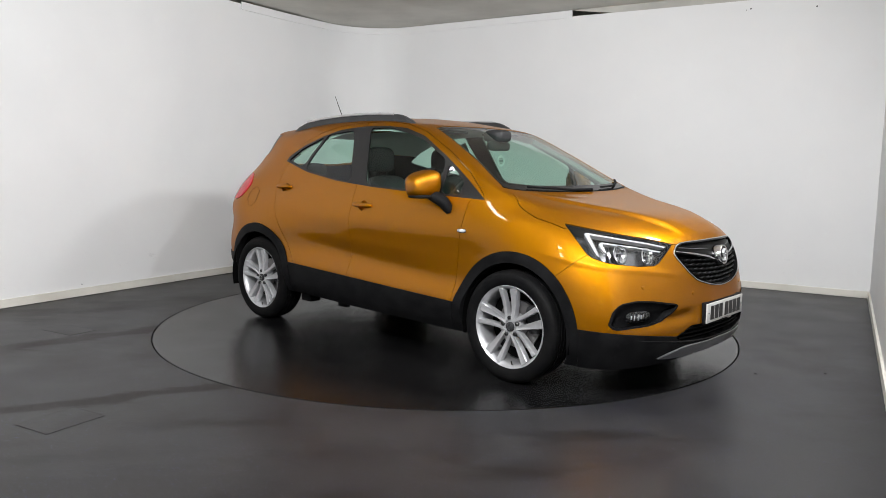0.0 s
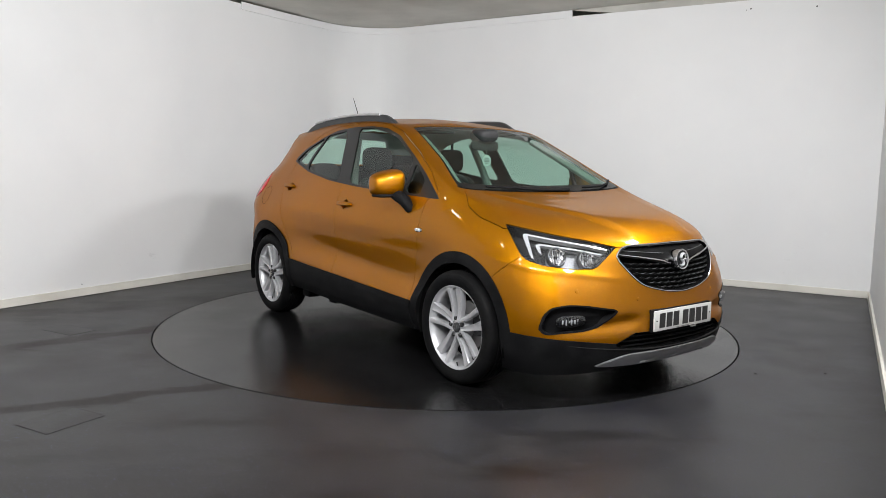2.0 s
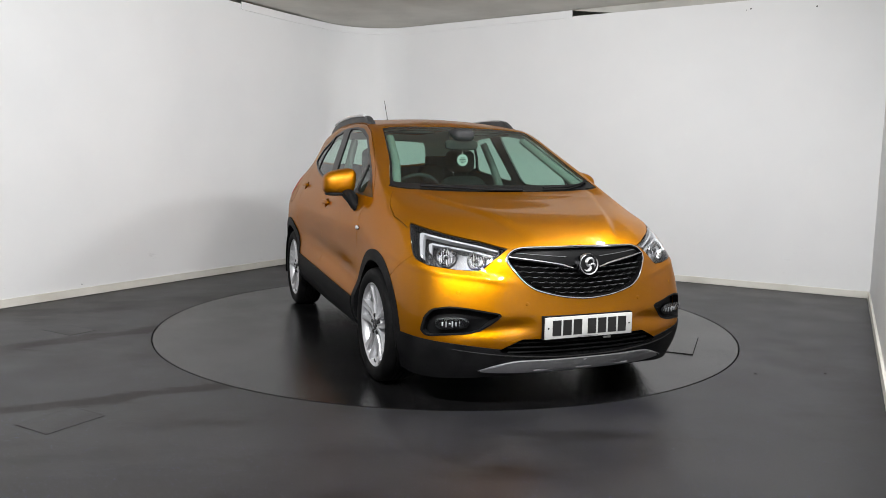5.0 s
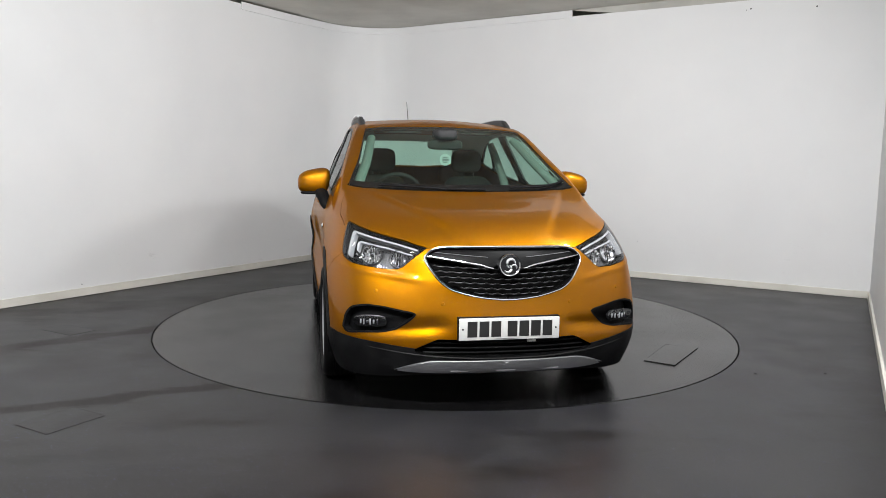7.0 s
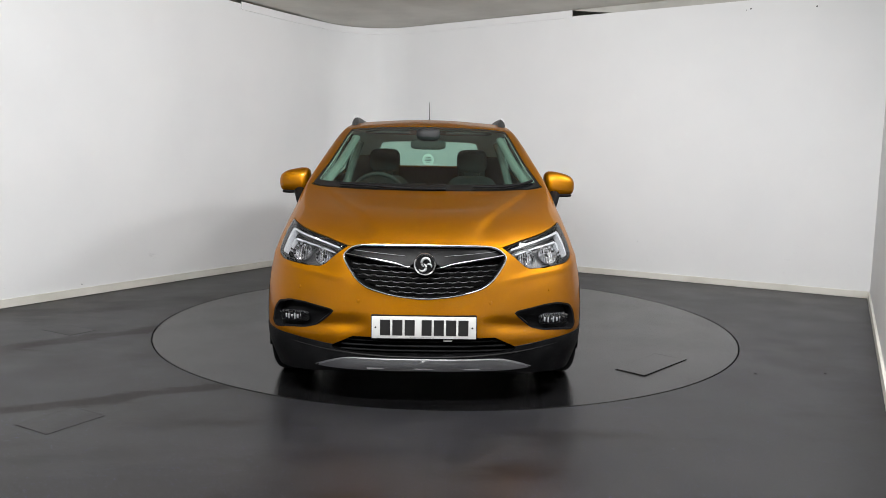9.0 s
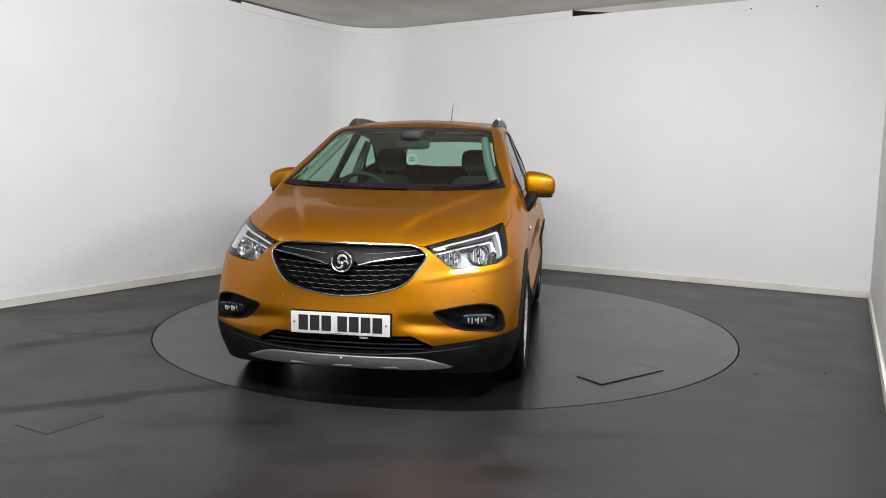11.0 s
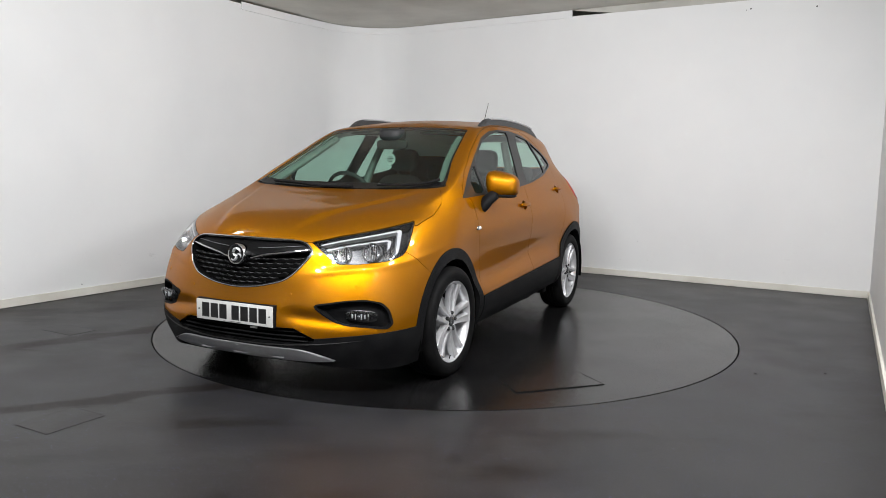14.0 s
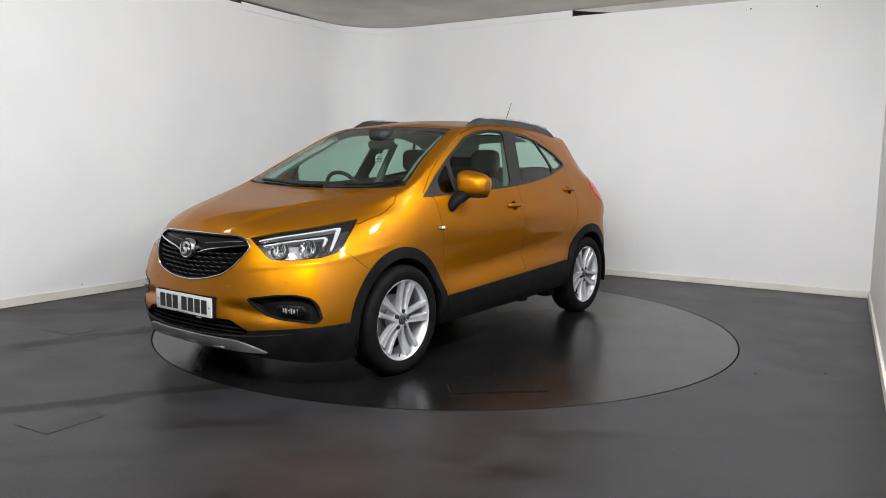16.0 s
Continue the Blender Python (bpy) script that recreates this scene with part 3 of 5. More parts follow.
class Skin:
    """A piece of the car's surface: faces over one shared store of points (x, y, z, u, v, normal)."""
    store = []

    def __init__(self, faces):
        self.faces = faces

    def split(self, f):
        """Cuts along f = 0: the piece where f < 0, and the rest."""
        used = sorted({i for face in self.faces for i in face})
        pts = np.array([Skin.store[i] for i in used])
        val = dict(zip(used, f(pts)))
        inside, outside, cuts = [], [], {}

        def cut(a, b):
            key = (a, b) if a < b else (b, a)
            if key not in cuts:
                t = val[a] / (val[a] - val[b])
                cuts[key] = len(Skin.store)
                Skin.store.append(Skin.store[a] + (Skin.store[b] - Skin.store[a]) * t)
            return cuts[key]
        for face in self.faces:
            neg = [val[i] < 0 for i in face]
            if all(neg):
                inside.append(face)
            elif not any(neg):
                outside.append(face)
            else:
                fi, fo = [], []
                for k, a in enumerate(face):
                    b = face[(k + 1) % len(face)]
                    (fi if neg[k] else fo).append(a)
                    if (val[a] < 0) != (val[b] < 0):
                        c = cut(a, b)
                        fi.append(c)
                        fo.append(c)
                if len(fi) > 2:
                    inside.append(fi)
                if len(fo) > 2:
                    outside.append(fo)
        return Skin(inside), Skin(outside)

    def take(self, f, gap=0.0):
        """Removes and returns the piece where f < 0; gap: half the width of the joint left open round it."""
        piece, _ = self.split(lambda p: f(p) + gap)
        _, rest = self.split(lambda p: f(p) - gap)
        self.faces = rest.faces
        return piece

    def mesh(self, sides, offset=0.0, flange=0.0):
        """A bmesh of the piece on the sides given (1: left, -1: right), moved out by offset, its edges turned in by flange."""
        vs, fs = [], []
        for s in sides:
            base, idx = len(vs), {}

            def at(i, d, key):
                if key not in idx:
                    p = Skin.store[i]
                    n = p[5:8] / max(np.linalg.norm(p[5:8]), 1e-9)
                    q = p[:3] + n * d
                    if abs(p[1]) < 1e-6:
                        q[1] = 0
                    idx[key] = len(vs)
                    vs.append((q[0], q[1] * s, q[2]))
                return idx[key]
            count = {}
            for f in self.faces:
                ring = [at(i, offset, (i, 0)) for i in f]
                fs.append(ring if s > 0 else ring[::-1])
                for a, b in zip(f, f[1:] + f[:1]):
                    k = (a, b) if a < b else (b, a)
                    count[k] = None if k in count else (a, b)
            if flange:
                for e in count.values():
                    if e and not (abs(Skin.store[e[0]][1]) < 1e-5 and abs(Skin.store[e[1]][1]) < 1e-5):
                        a, b = e
                        q = [at(b, offset, (b, 1)), at(a, offset, (a, 1)), at(a, offset - flange, (a, 2)), at(b, offset - flange, (b, 2))]
                        fs.append(q if s > 0 else q[::-1])
        bm = poly_mesh(vs, fs)
        loose = [v for v in bm.verts if not v.link_faces]
        bmesh.ops.delete(bm, geom=loose, context="VERTS")
        if len(sides) > 1:
            bmesh.ops.remove_doubles(bm, verts=[v for v in bm.verts if abs(v.co.y) < 1e-5], dist=1e-5)
        return bm


def make_skin():
    g, us, vs = skin_grid()
    du, dv = np.gradient(g, axis=0), np.gradient(g, axis=1)
    du[0, :, 0] = du[0, :, 2] = 0
    n = np.cross(du, dv)
    n /= np.maximum(np.linalg.norm(n, axis=2, keepdims=True), 1e-9)
    n[:, -1] = (0, 0, 1)
    nu, nv = len(us), len(vs)
    Skin.store = [np.array([*g[i, j], us[i], vs[j], *n[i, j]]) for i in range(nu) for j in range(nv)]
    return Skin([[i * nv + j, (i + 1) * nv + j, (i + 1) * nv + j + 1, i * nv + j + 1] for i in range(nu - 1) for j in range(nv - 1)])


def area(outline, ax, ay, where=None):
    """A cutting function: the signed distance to an outline in the projection (ax, ay); where: a plain limit, negative inside."""
    o = np.array(outline, float)

    def f(p):
        q = np.stack([ax(p), ay(p)], -1)
        d = np.full(len(q), 1e9)
        sign = np.ones(len(q))
        for i in range(len(o)):
            a, b = o[i], o[i - 1]
            e, w = b - a, q - a
            t = np.clip((w @ e) / max(e @ e, 1e-12), 0, 1)
            r = w - t[:, None] * e
            d = np.minimum(d, (r**2).sum(1))
            c1, c2 = q[:, 1] >= a[1], q[:, 1] < b[1]
            c3 = e[0] * w[:, 1] > e[1] * w[:, 0]
            flip = (c1 & c2 & c3) | (~c1 & ~c2 & ~c3)
            sign[flip] *= -1
        s = sign * np.sqrt(d)
        return np.maximum(s, where(p)) if where else s
    return f


def X(p):
    return p[:, 0]


def Y(p):
    return p[:, 1]


def Z(p):
    return p[:, 2]


def Q(p):
    return p[:, 1] - p[:, 0]


def rounded(outline, r=2, w=0.25):
    """The same outline with its corners cut smooth."""
    for _ in range(r):
        o = []
        for i, a in enumerate(outline):
            b = outline[(i + 1) % len(outline)]
            o += [tuple(np.array(a) * (1 - w) + np.array(b) * w), tuple(np.array(a) * w + np.array(b) * (1 - w))]
        outline = o
    return outline


# ---- the car ----
CAR_AT = (0.167, -0.156)          # where the car stands on the table, off its axis
HUB_Z, TYRE_R, RIM_R = 0.332, 0.332, 0.245
AXLE = 1.2775
car = new("car")
tagged(car, "orange metallic compact five-door crossover with black wheel-arch cladding", "car")
SEAT = pose(CAR_AT[0], CAR_AT[1], 0)
SIDES = (("left", 1), ("right", -1))


def on_car(name, bm, mat, label="", smooth=True):
    return part(name, bm, mat, car, label, SEAT, smooth)


def both(name, skin, mat, offset=0.0, flange=0.02, label="", parent=None):
    """One part on each side of the car. Returns them, left first."""
    out = []
    for _, s in SIDES:
        ob = part(name, skin.mesh((s,), offset, flange), mat, parent[len(out)] if parent else car, label, None if parent else SEAT)
        out.append(ob)
    return out


skin = make_skin()
liner_src = Skin(list(skin.faces))

# wheel openings and their flares
def wheel_ring(cx, r):
    return lambda p: np.maximum(np.hypot(p[:, 0] - cx, p[:, 2] - HUB_Z) - r, 0.3 - p[:, 1])


for cx in (AXLE - 0.012, -AXLE):
    skin.take(wheel_ring(cx, 0.378))
    liner_src.take(wheel_ring(cx, 0.378))
flare_f = skin.take(wheel_ring(AXLE - 0.012, 0.443), 0.001)
flare_r = skin.take(wheel_ring(-AXLE, 0.447), 0.001)

# windscreen, with its black border
screen_f = lambda p: np.maximum.reduce([(p[:, 3] - 4.62 - np.clip(8.7 - p[:, 4], 0, 1) * 0.8) * 0.05, (8.06 - p[:, 4]) * 0.4, (p[:, 4] - 9.97) * 0.25])
border_f = lambda p: np.maximum.reduce([(p[:, 3] - 4.42 - np.clip(8.7 - p[:, 4], 0, 1) * 0.5) * 0.05, (8.2 - p[:, 4]) * 0.4, (p[:, 4] - 9.86) * 0.25])
screen = skin.take(screen_f, 0.001)
liner_src.take(screen_f)
screen_glass, screen_border = screen.split(border_f)
# rear window
rear_f = lambda p: np.maximum.reduce([(12.95 - p[:, 3]) * 0.2, (7.22 - p[:, 4]) * 0.1, (p[:, 4] - 9.6) * 0.1])
rear_glass = skin.take(rear_f, 0.001)
liner_src.take(rear_f)

# black trim beside the rear window, below the roof's rear edge
trim_f = lambda p: np.maximum.reduce([(12.45 - p[:, 3]) * 0.2, (7.6 - p[:, 4]) * 0.1, (p[:, 4] - 9.75) * 0.1])
rear_trim = skin.take(trim_f, 0.001)

# side windows
DLO = [(1.0, 1.058), (.55, 1.075), (0, 1.103), (-.4, 1.135), (-.8, 1.192), (-1.14, 1.272), (-1.12, 1.31), (-.95, 1.395), (-.76, 1.463), (-.55, 1.511), (-.3, 1.531),
       (-.05, 1.531), (.15, 1.511), (.34, 1.456), (.6, 1.318), (.8, 1.195), (.95, 1.095)]
dlo_f = area(DLO, X, Z, lambda p: 0.3 - p[:, 1])
dlo = skin.take(dlo_f)
liner_src.take(lambda p: dlo_f(p) + 0.02)
PANES = [rounded([(.60, 1.085), (.1, 1.11), (-.085, 1.122), (-.215, 1.518), (-.02, 1.518), (.14, 1.488), (.33, 1.438), (.6, 1.298)], 1, .08),
         rounded([(.635, 1.084), (.80, 1.08), (.80, 1.165), (.635, 1.278)], 1, .1),
         rounded([(-.245, 1.134), (-.42, 1.15), (-.845, 1.215), (-.695, 1.475), (-.54, 1.49), (-.39, 1.507)], 1, .08),
         rounded([(-.875, 1.221), (-1.115, 1.278), (-.95, 1.375), (-.725, 1.465)], 1, .1)]
panes = [dlo.take(area(o, X, Z)) for o in PANES]

# front lamps, grille, fog-lamp pockets
LAMP = [(-.772, .948), (-.9, .80), (-.945, .775), (-1.06, .752), (-1.30, .735), (-1.43, .735), (-1.47, .748), (-1.607, .846), (-1.40, .874), (-1.12, .905)]
lamp_f = area(LAMP, Q, Z, lambda p: np.maximum(1.35 - p[:, 0], 0.3 - p[:, 1]))
lamp_skin = skin.take(lamp_f, 0.0015)
liner_src.take(lamp_f)
GRILLE = [(-.05, .858), (.33, .855), (.385, .835), (.418, .80), (.405, .765), (.35, .69), (.29, .645), (.15, .61), (-.05, .596)]
grille_f = area(GRILLE, Y, Z, lambda p: 1.9 - p[:, 0])
grille_skin = skin.take(grille_f)
liner_src.take(grille_f)
FOG = [(.768, .543), (.70, .560), (.62, .556), (.54, .543), (.475, .533), (.457, .524), (.468, .508), (.51, .470), (.55, .438), (.62, .418), (.72, .410), (.79, .398), (.812, .425), (.797, .50)]
fog_f = area(rounded(FOG, 1, .15), Y, Z, lambda p: 1.6 - p[:, 0])
fog_skin = skin.take(fog_f)
liner_src.take(fog_f)

# tail lamps
TAIL = [(-1.50, 1.09), (-1.60, 1.175), (-1.85, 1.17), (-2.1, 1.10), (-2.1, .97), (-1.69, .945), (-1.57, .985)]
tail_skin = skin.take(area(rounded(TAIL, 1, .2), X, Z, lambda p: 0.36 - p[:, 1]), 0.0015)

# unpainted lower edge: front lip, sills, rear
def low_f(p):
    x, y = p[:, 0], p[:, 1]
    side = 0.428 + (0.817 - x) * 0.0455
    front = np.where(y > 0.46, 0.350 + (y - 0.46) * 0.10, np.where(y > 0.36, 0.402 - (y - 0.36) * 0.5, 0.402))
    rear = 0.50
    edge = np.where(x > 1.3, front, np.where(x < -1.3, rear, side))
    return p[:, 2] - edge


low = skin.take(low_f)
front_low, low = low.split(lambda p: AXLE - p[:, 0])
sill_low, rear_low = low.split(lambda p: -AXLE - p[:, 0])
SKID = rounded([(-.3, .288), (.39, .287), (.46, .268), (.575, .226), (-.3, .226)], 2, .12)
skid = front_low.take(area(SKID, Y, Z, lambda p: 1.5 - p[:, 0]), 0.001)
INTAKE = [(-.1, .41), (.375, .41), (.46, .362), (.47, .335), (.38, .312), (-.1, .306)]
intake_f = area(INTAKE, Y, Z, lambda p: 1.7 - p[:, 0])
intake_skin = front_low.take(intake_f)
liner_src.take(intake_f)

# panel joints
HOOD = [(2.2, -.1), (2.2, .36), (2.02, .385), (1.98, .43), (1.78, .635), (1.54, .778), (1.36, .79), (1.23, .775), (1.135, .725), (1.155, .55), (1.175, .3), (1.19, -.1)]
hood = skin.take(area(HOOD, X, Y, lambda p: np.maximum(0.845 - p[:, 2], p[:, 4] - 8.02)), 0.0014)
DOORS = [(.79, .15), (.82, .5), (.852, .8), (.885, 1.05), (.985, 1.085), (.82, 1.225), (.62, 1.348), (.34, 1.487), (.14, 1.54), (-.05, 1.56), (-.3, 1.56), (-.56, 1.541), (-.79, 1.49),
         (-.98, 1.415), (-1.06, 1.33), (-1.12, 1.2), (-1.12, 1.05), (-1.03, .85), (-.90, .65), (-.79, .5), (-.74, .15)]
doors = skin.take(area(DOORS, X, Z, lambda p: 0.3 - p[:, 1]), 0.0015)
front_door = doors.take(lambda p: -0.17 - p[:, 0] - np.maximum(0, p[:, 2] - 1.1) * 0.22, 0.0015)
nose = skin.take(lambda p: np.maximum.reduce([1.72 + (p[:, 2] - 0.80) * 1.2 - p[:, 0], p[:, 2] - 0.93, 1.25 - p[:, 0]]), 0.0018)
fender = skin.take(lambda p: np.maximum.reduce([0.6 - p[:, 0], p[:, 4] - 8.02, (p[:, 4] - 7.6) * (p[:, 3] > 6.75) * 0.2 - 1 * (p[:, 3] <= 6.75)]), 0.0015)

cowl_strip = skin.take(lambda p: np.maximum.reduce([(7.98 - p[:, 4]) * 0.4, (p[:, 4] - 8.1) * 0.4, (p[:, 3] - 5.3) * 0.05]))

# hollows behind the door handles
def oval(cx, cz, a, b):
    return lambda p: np.maximum((np.hypot((p[:, 0] - cx) / a, (p[:, 2] - cz) / b) - 1) * b, 0.3 - p[:, 1])


HANDLES = ((-0.06, 0.974), (-1.015, 1.068))
hollow_f = front_door.take(oval(HANDLES[0][0] + 0.012, HANDLES[0][1], 0.05, 0.036))
hollow_r = doors.take(oval(HANDLES[1][0] + 0.012, HANDLES[1][1], 0.048, 0.034))
hollow_q = skin.take(oval(HANDLES[1][0] + 0.012, HANDLES[1][1], 0.048, 0.034))
hollow_r = Skin(hollow_r.faces + hollow_q.faces)

# painted panels
on_car("body_frame", skin.mesh((1, -1), 0, 0.02), PAINT)
on_car("bonnet", hood.mesh((1, -1), 0.001, 0.025), PAINT)
on_car("front_bumper", nose.mesh((1, -1), 0, 0.03), PAINT)
both("front_wing", fender, PAINT)
doors_f = both("front_door", front_door, PAINT)
doors_r = both("rear_door", doors, PAINT)
# black and silver cladding
on_car("cowl_strip", cowl_strip.mesh((1, -1), -0.004, 0.02), BLACK, "black strip below the windscreen")
on_car("lower_bumper", front_low.mesh((1, -1), 0.006, 0.03), BLACK, "black grained plastic bumper edge")
on_car("skid_plate", skid.mesh((1, -1), 0.014, 0.03), SILVER, "satin silver plastic skid plate")
on_car("rear_lower_bumper", rear_low.mesh((1, -1), 0.006, 0.03), BLACK, "black grained plastic bumper edge")
both("sill_cladding", sill_low, BLACK, 0.008, 0.03, "black grained plastic sill cover")
both("wheel_arch_flare", flare_f, BLACK, 0.003, 0.05, "black grained plastic wheel-arch flare")
both("wheel_arch_flare", flare_r, BLACK, 0.009, 0.05, "black grained plastic wheel-arch flare")
# glazing
ws = on_car("windscreen", screen_glass.mesh((1, -1), -0.002, 0), SCREEN, "green-tinted windscreen")
part("border", screen_border.mesh((1, -1), -0.002, 0.004), GLOSSBLACK, ws, "black printed edge")
on_car("rear_window", rear_glass.mesh((1, -1), -0.003, 0), GLASS, "green-tinted rear window")
on_car("rear_window_trim", rear_trim.mesh((1, -1), -0.006, 0.01), SATIN, "black trim round the rear window")
both("window_surround", dlo, SATIN, 0.001, 0.012, "gloss black window surround and pillar")
for k, p in enumerate(panes):
    both(("door_window", "quarter_light", "door_window", "quarter_light")[k], p, GLASS, -0.006, 0, "green-tinted side window", doors_f if k < 2 else doors_r)
# tail lamps
both("tail_lamp", tail_skin, RED, 0.004, 0.03, "red tail lamp lens")

# cabin lining just behind the panels
liner_src.take(lambda p: 11.6 - p[:, 4])
upper, lower = liner_src.split(lambda p: 7.9 - p[:, 4])
on_car("headlining", upper.mesh((1, -1), -0.03, 0), LINING, "pale cloth roof lining and pillar covers")
lower.take(lambda p: p[:, 4] - 1.0)
on_car("inner_shell", lower.mesh((1, -1), -0.035, 0), TRIM, "dark inner shell")


# ---- the car's fittings ----
def spot(piece, ax, ay, a, b):
    """The place and the outward normal on a piece of skin, found by two of its coordinates."""
    ids = sorted({i for f in piece.faces for i in f})
    pts = np.array([Skin.store[i] for i in ids])
    d = (ax(pts) - a) ** 2 + (ay(pts) - b) ** 2
    k = np.argsort(d)[:4]
    w = 1 / (d[k] + 1e-8)
    p = (pts[k] * w[:, None]).sum(0) / w.sum()
    return Vector(p[:3]), Vector(p[5:8]).normalized()


def mirrored(v, s):
    return Vector((v[0], v[1] * s, v[2]))


def facing(at, normal, roll_up=(0, 0, 1)):
    """A pose whose local x looks along normal."""
    x = Vector(normal).normalized()
    y = Vector(roll_up).cross(x).normalized()
    z = x.cross(y)
    m = Matrix((x, y, z)).transposed().to_4x4()
    m.translation = at
    return m


def moved(bm, m):
    bmesh.ops.transform(bm, matrix=m, verts=bm.verts[:])
    return bm


# head lamps: housing, light guide, two reflectors, clear cover
GUIDE_A = [(-1.555, .836), (-1.40, .858), (-1.12, .888), (-.925, .909), (-.905, .902), (-.978, .786), (-.998, .784), (-.945, .898), (-1.12, .880), (-1.40, .850), (-1.54, .830)]
GUIDE_B = [(-1.52, .814), (-1.30, .842), (-1.035, .867), (-1.005, .858), (-1.045, .80), (-1.062, .798), (-1.036, .858), (-1.30, .835), (-1.508, .808)]
guide_a, guide_b = lamp_skin.split(area(GUIDE_A, Q, Z))[0], lamp_skin.split(area(GUIDE_B, Q, Z))[0]
HOUSING = material("dark_grey_lamp_housing", (0.022, 0.022, 0.024), 0.25)
GUIDE = material("milky_light_guide", (0.42, 0.425, 0.44), 0.25, 0.1, 0.3)
BOWL = [(-1.50, .795), (-1.30, .826), (-1.09, .846), (-1.085, .775), (-1.30, .752), (-1.42, .752)]
bowl_skin = lamp_skin.split(area(BOWL, Q, Z))[0]
REFLECT = material("bright_reflector", (0.85, 0.85, 0.87), 0.10, 1.0)
BEZEL = material("smoked_chrome_bezel", (0.15, 0.15, 0.155), 0.4, 1.0)


def bowl_mesh(r, deep):
    """A faceted reflector bowl that opens along x."""
    return lathe([(r, 0.0), (r * 0.97, -0.004), (r * 0.86, -deep * 0.38), (r * 0.62, -deep * 0.72), (r * 0.34, -deep * 0.95), (0.0, -deep)], 18, "x")


for _, s in SIDES:
    lamp_ob = on_car("head_lamp", lamp_skin.mesh((s,), -0.078, -0.076), HOUSING, "head lamp with dark housing and clear cover")
    part("light_guide", guide_a.mesh((s,), -0.006, 0.03), GUIDE, lamp_ob, "bright L-shaped light guide")
    part("light_guide", guide_b.mesh((s,), -0.016, 0.02), GUIDE, lamp_ob, "bright inner light strip")
    part("bezel", bowl_skin.mesh((s,), -0.058, 0), BEZEL, lamp_ob, "smoked chrome bezel")
    for yy, z, r0 in ((0.672, 0.806, 0.050), (0.548, 0.790, 0.045)):
        p, n = spot(lamp_skin, Y, Z, yy, z)
        aim = (n + Vector((1.1, 0, 0))).normalized()
        m = facing(mirrored(p - n * 0.026, s), mirrored(aim, s))
        bowl = part("reflector_bowl", moved(bowl_mesh(r0, 0.036), m), REFLECT, lamp_ob, "bright faceted reflector bowl", smooth=False)
        part("bulb_shield", moved(superbox((-0.018, 0, 0), (0.014, 0.010, 0.010), 0.8, 10), m), HOUSING, bowl, "dark bulb shield")
        part("bowl_rim", moved(lathe([(r0, 0.002), (r0 + 0.003, 0.0), (r0 + 0.003, -0.03), (r0, -0.03)], 36, "x", True), m), BEZEL, bowl)
        for k in range(-2, 3):
            part("fin", moved(block((-0.030, k * 0.013 - 0.0010, -r0 * 0.8), (-0.018, k * 0.013 + 0.0010, r0 * 0.8)), m), REFLECT, bowl, smooth=False)
    part("cover", lamp_skin.mesh((s,), 0.001, 0), LENS, lamp_ob, "clear plastic cover")

# grille: chrome surround, black mesh with small bright tips, two chrome wings, round badge
rim, field = grille_skin.split(lambda p: -grille_f(p) - 0.0095)
grille = on_car("grille", field.mesh((1, -1), -0.055, -0.06), DARK, "black grille with a chrome surround")
part("rim", rim.mesh((1, -1), 0.002, 0.03), GLOSSBLACK, grille, "gloss black grille edge")
half_line = [q for q in rounded([(y, z) for y, z in GRILLE if y > -0.01] , 0)]
loop = []
for (y0, z0), (y1, z1) in zip([(0, .858)] + half_line, half_line + [(0, .596)]):
    for k in range(5):
        yy, z = y0 + (y1 - y0) * k / 5, z0 + (z1 - z0) * k / 5
        p, _ = spot(grille_skin, Y, Z, yy, z)
        loop.append((p.x + 0.002, yy, z))
for _ in range(3):
    loop = [loop[0]] + [tuple((np.array(a) + 2 * np.array(b) + np.array(c)) / 4) for a, b, c in zip(loop, loop[1:], loop[2:])] + [loop[-1]]
ring_pts = loop + [(x, -yy, z) for x, yy, z in loop[::-1]]
part("surround", tube(ring_pts + ring_pts[:1], 0.0046, 8), CHROME, grille, "bright chrome surround")
WING = [(-.1, .90), (-.1, .795), (.06, .772), (.10, .752), (.16, .764), (.27, .786), (.42, .806), (.42, .90)]
panel = field.split(area(WING, Y, Z))[0]
part("upper_panel", panel.mesh((1, -1), -0.012, 0.03), JET, grille, "gloss black upper panel")
for _, s in SIDES:
    strip = []
    for k in range(19):
        t = k / 18
        yy = 0.078 + t * 0.322
        z = 0.754 + 0.054 * t ** 0.75 - 0.004 * math.exp(-((t - 0.07) / 0.06) ** 2)
        p, _ = spot(field, Y, Z, yy, z)
        strip.append((p.x + 0.002, yy * s, z))
    part("wing", tube(strip, [0.003 + 0.0035 * math.sin(math.pi * (0.12 + 0.82 * k / 18)) for k in range(19)], 8), CHROME, grille, "curved chrome wing strip")
    stripe = []
    for k in range(12):
        yy = 0.1 + 0.26 * k / 11
        p, _ = spot(field, Y, Z, yy, 0.806 + 0.02 * k / 11)
        stripe.append((p.x - 0.010, yy * s, 0.806 + 0.02 * k / 11))
    part("pinstripe", tube(stripe, 0.0015, 6), SLOT, grille, "thin grey line")
tips = []
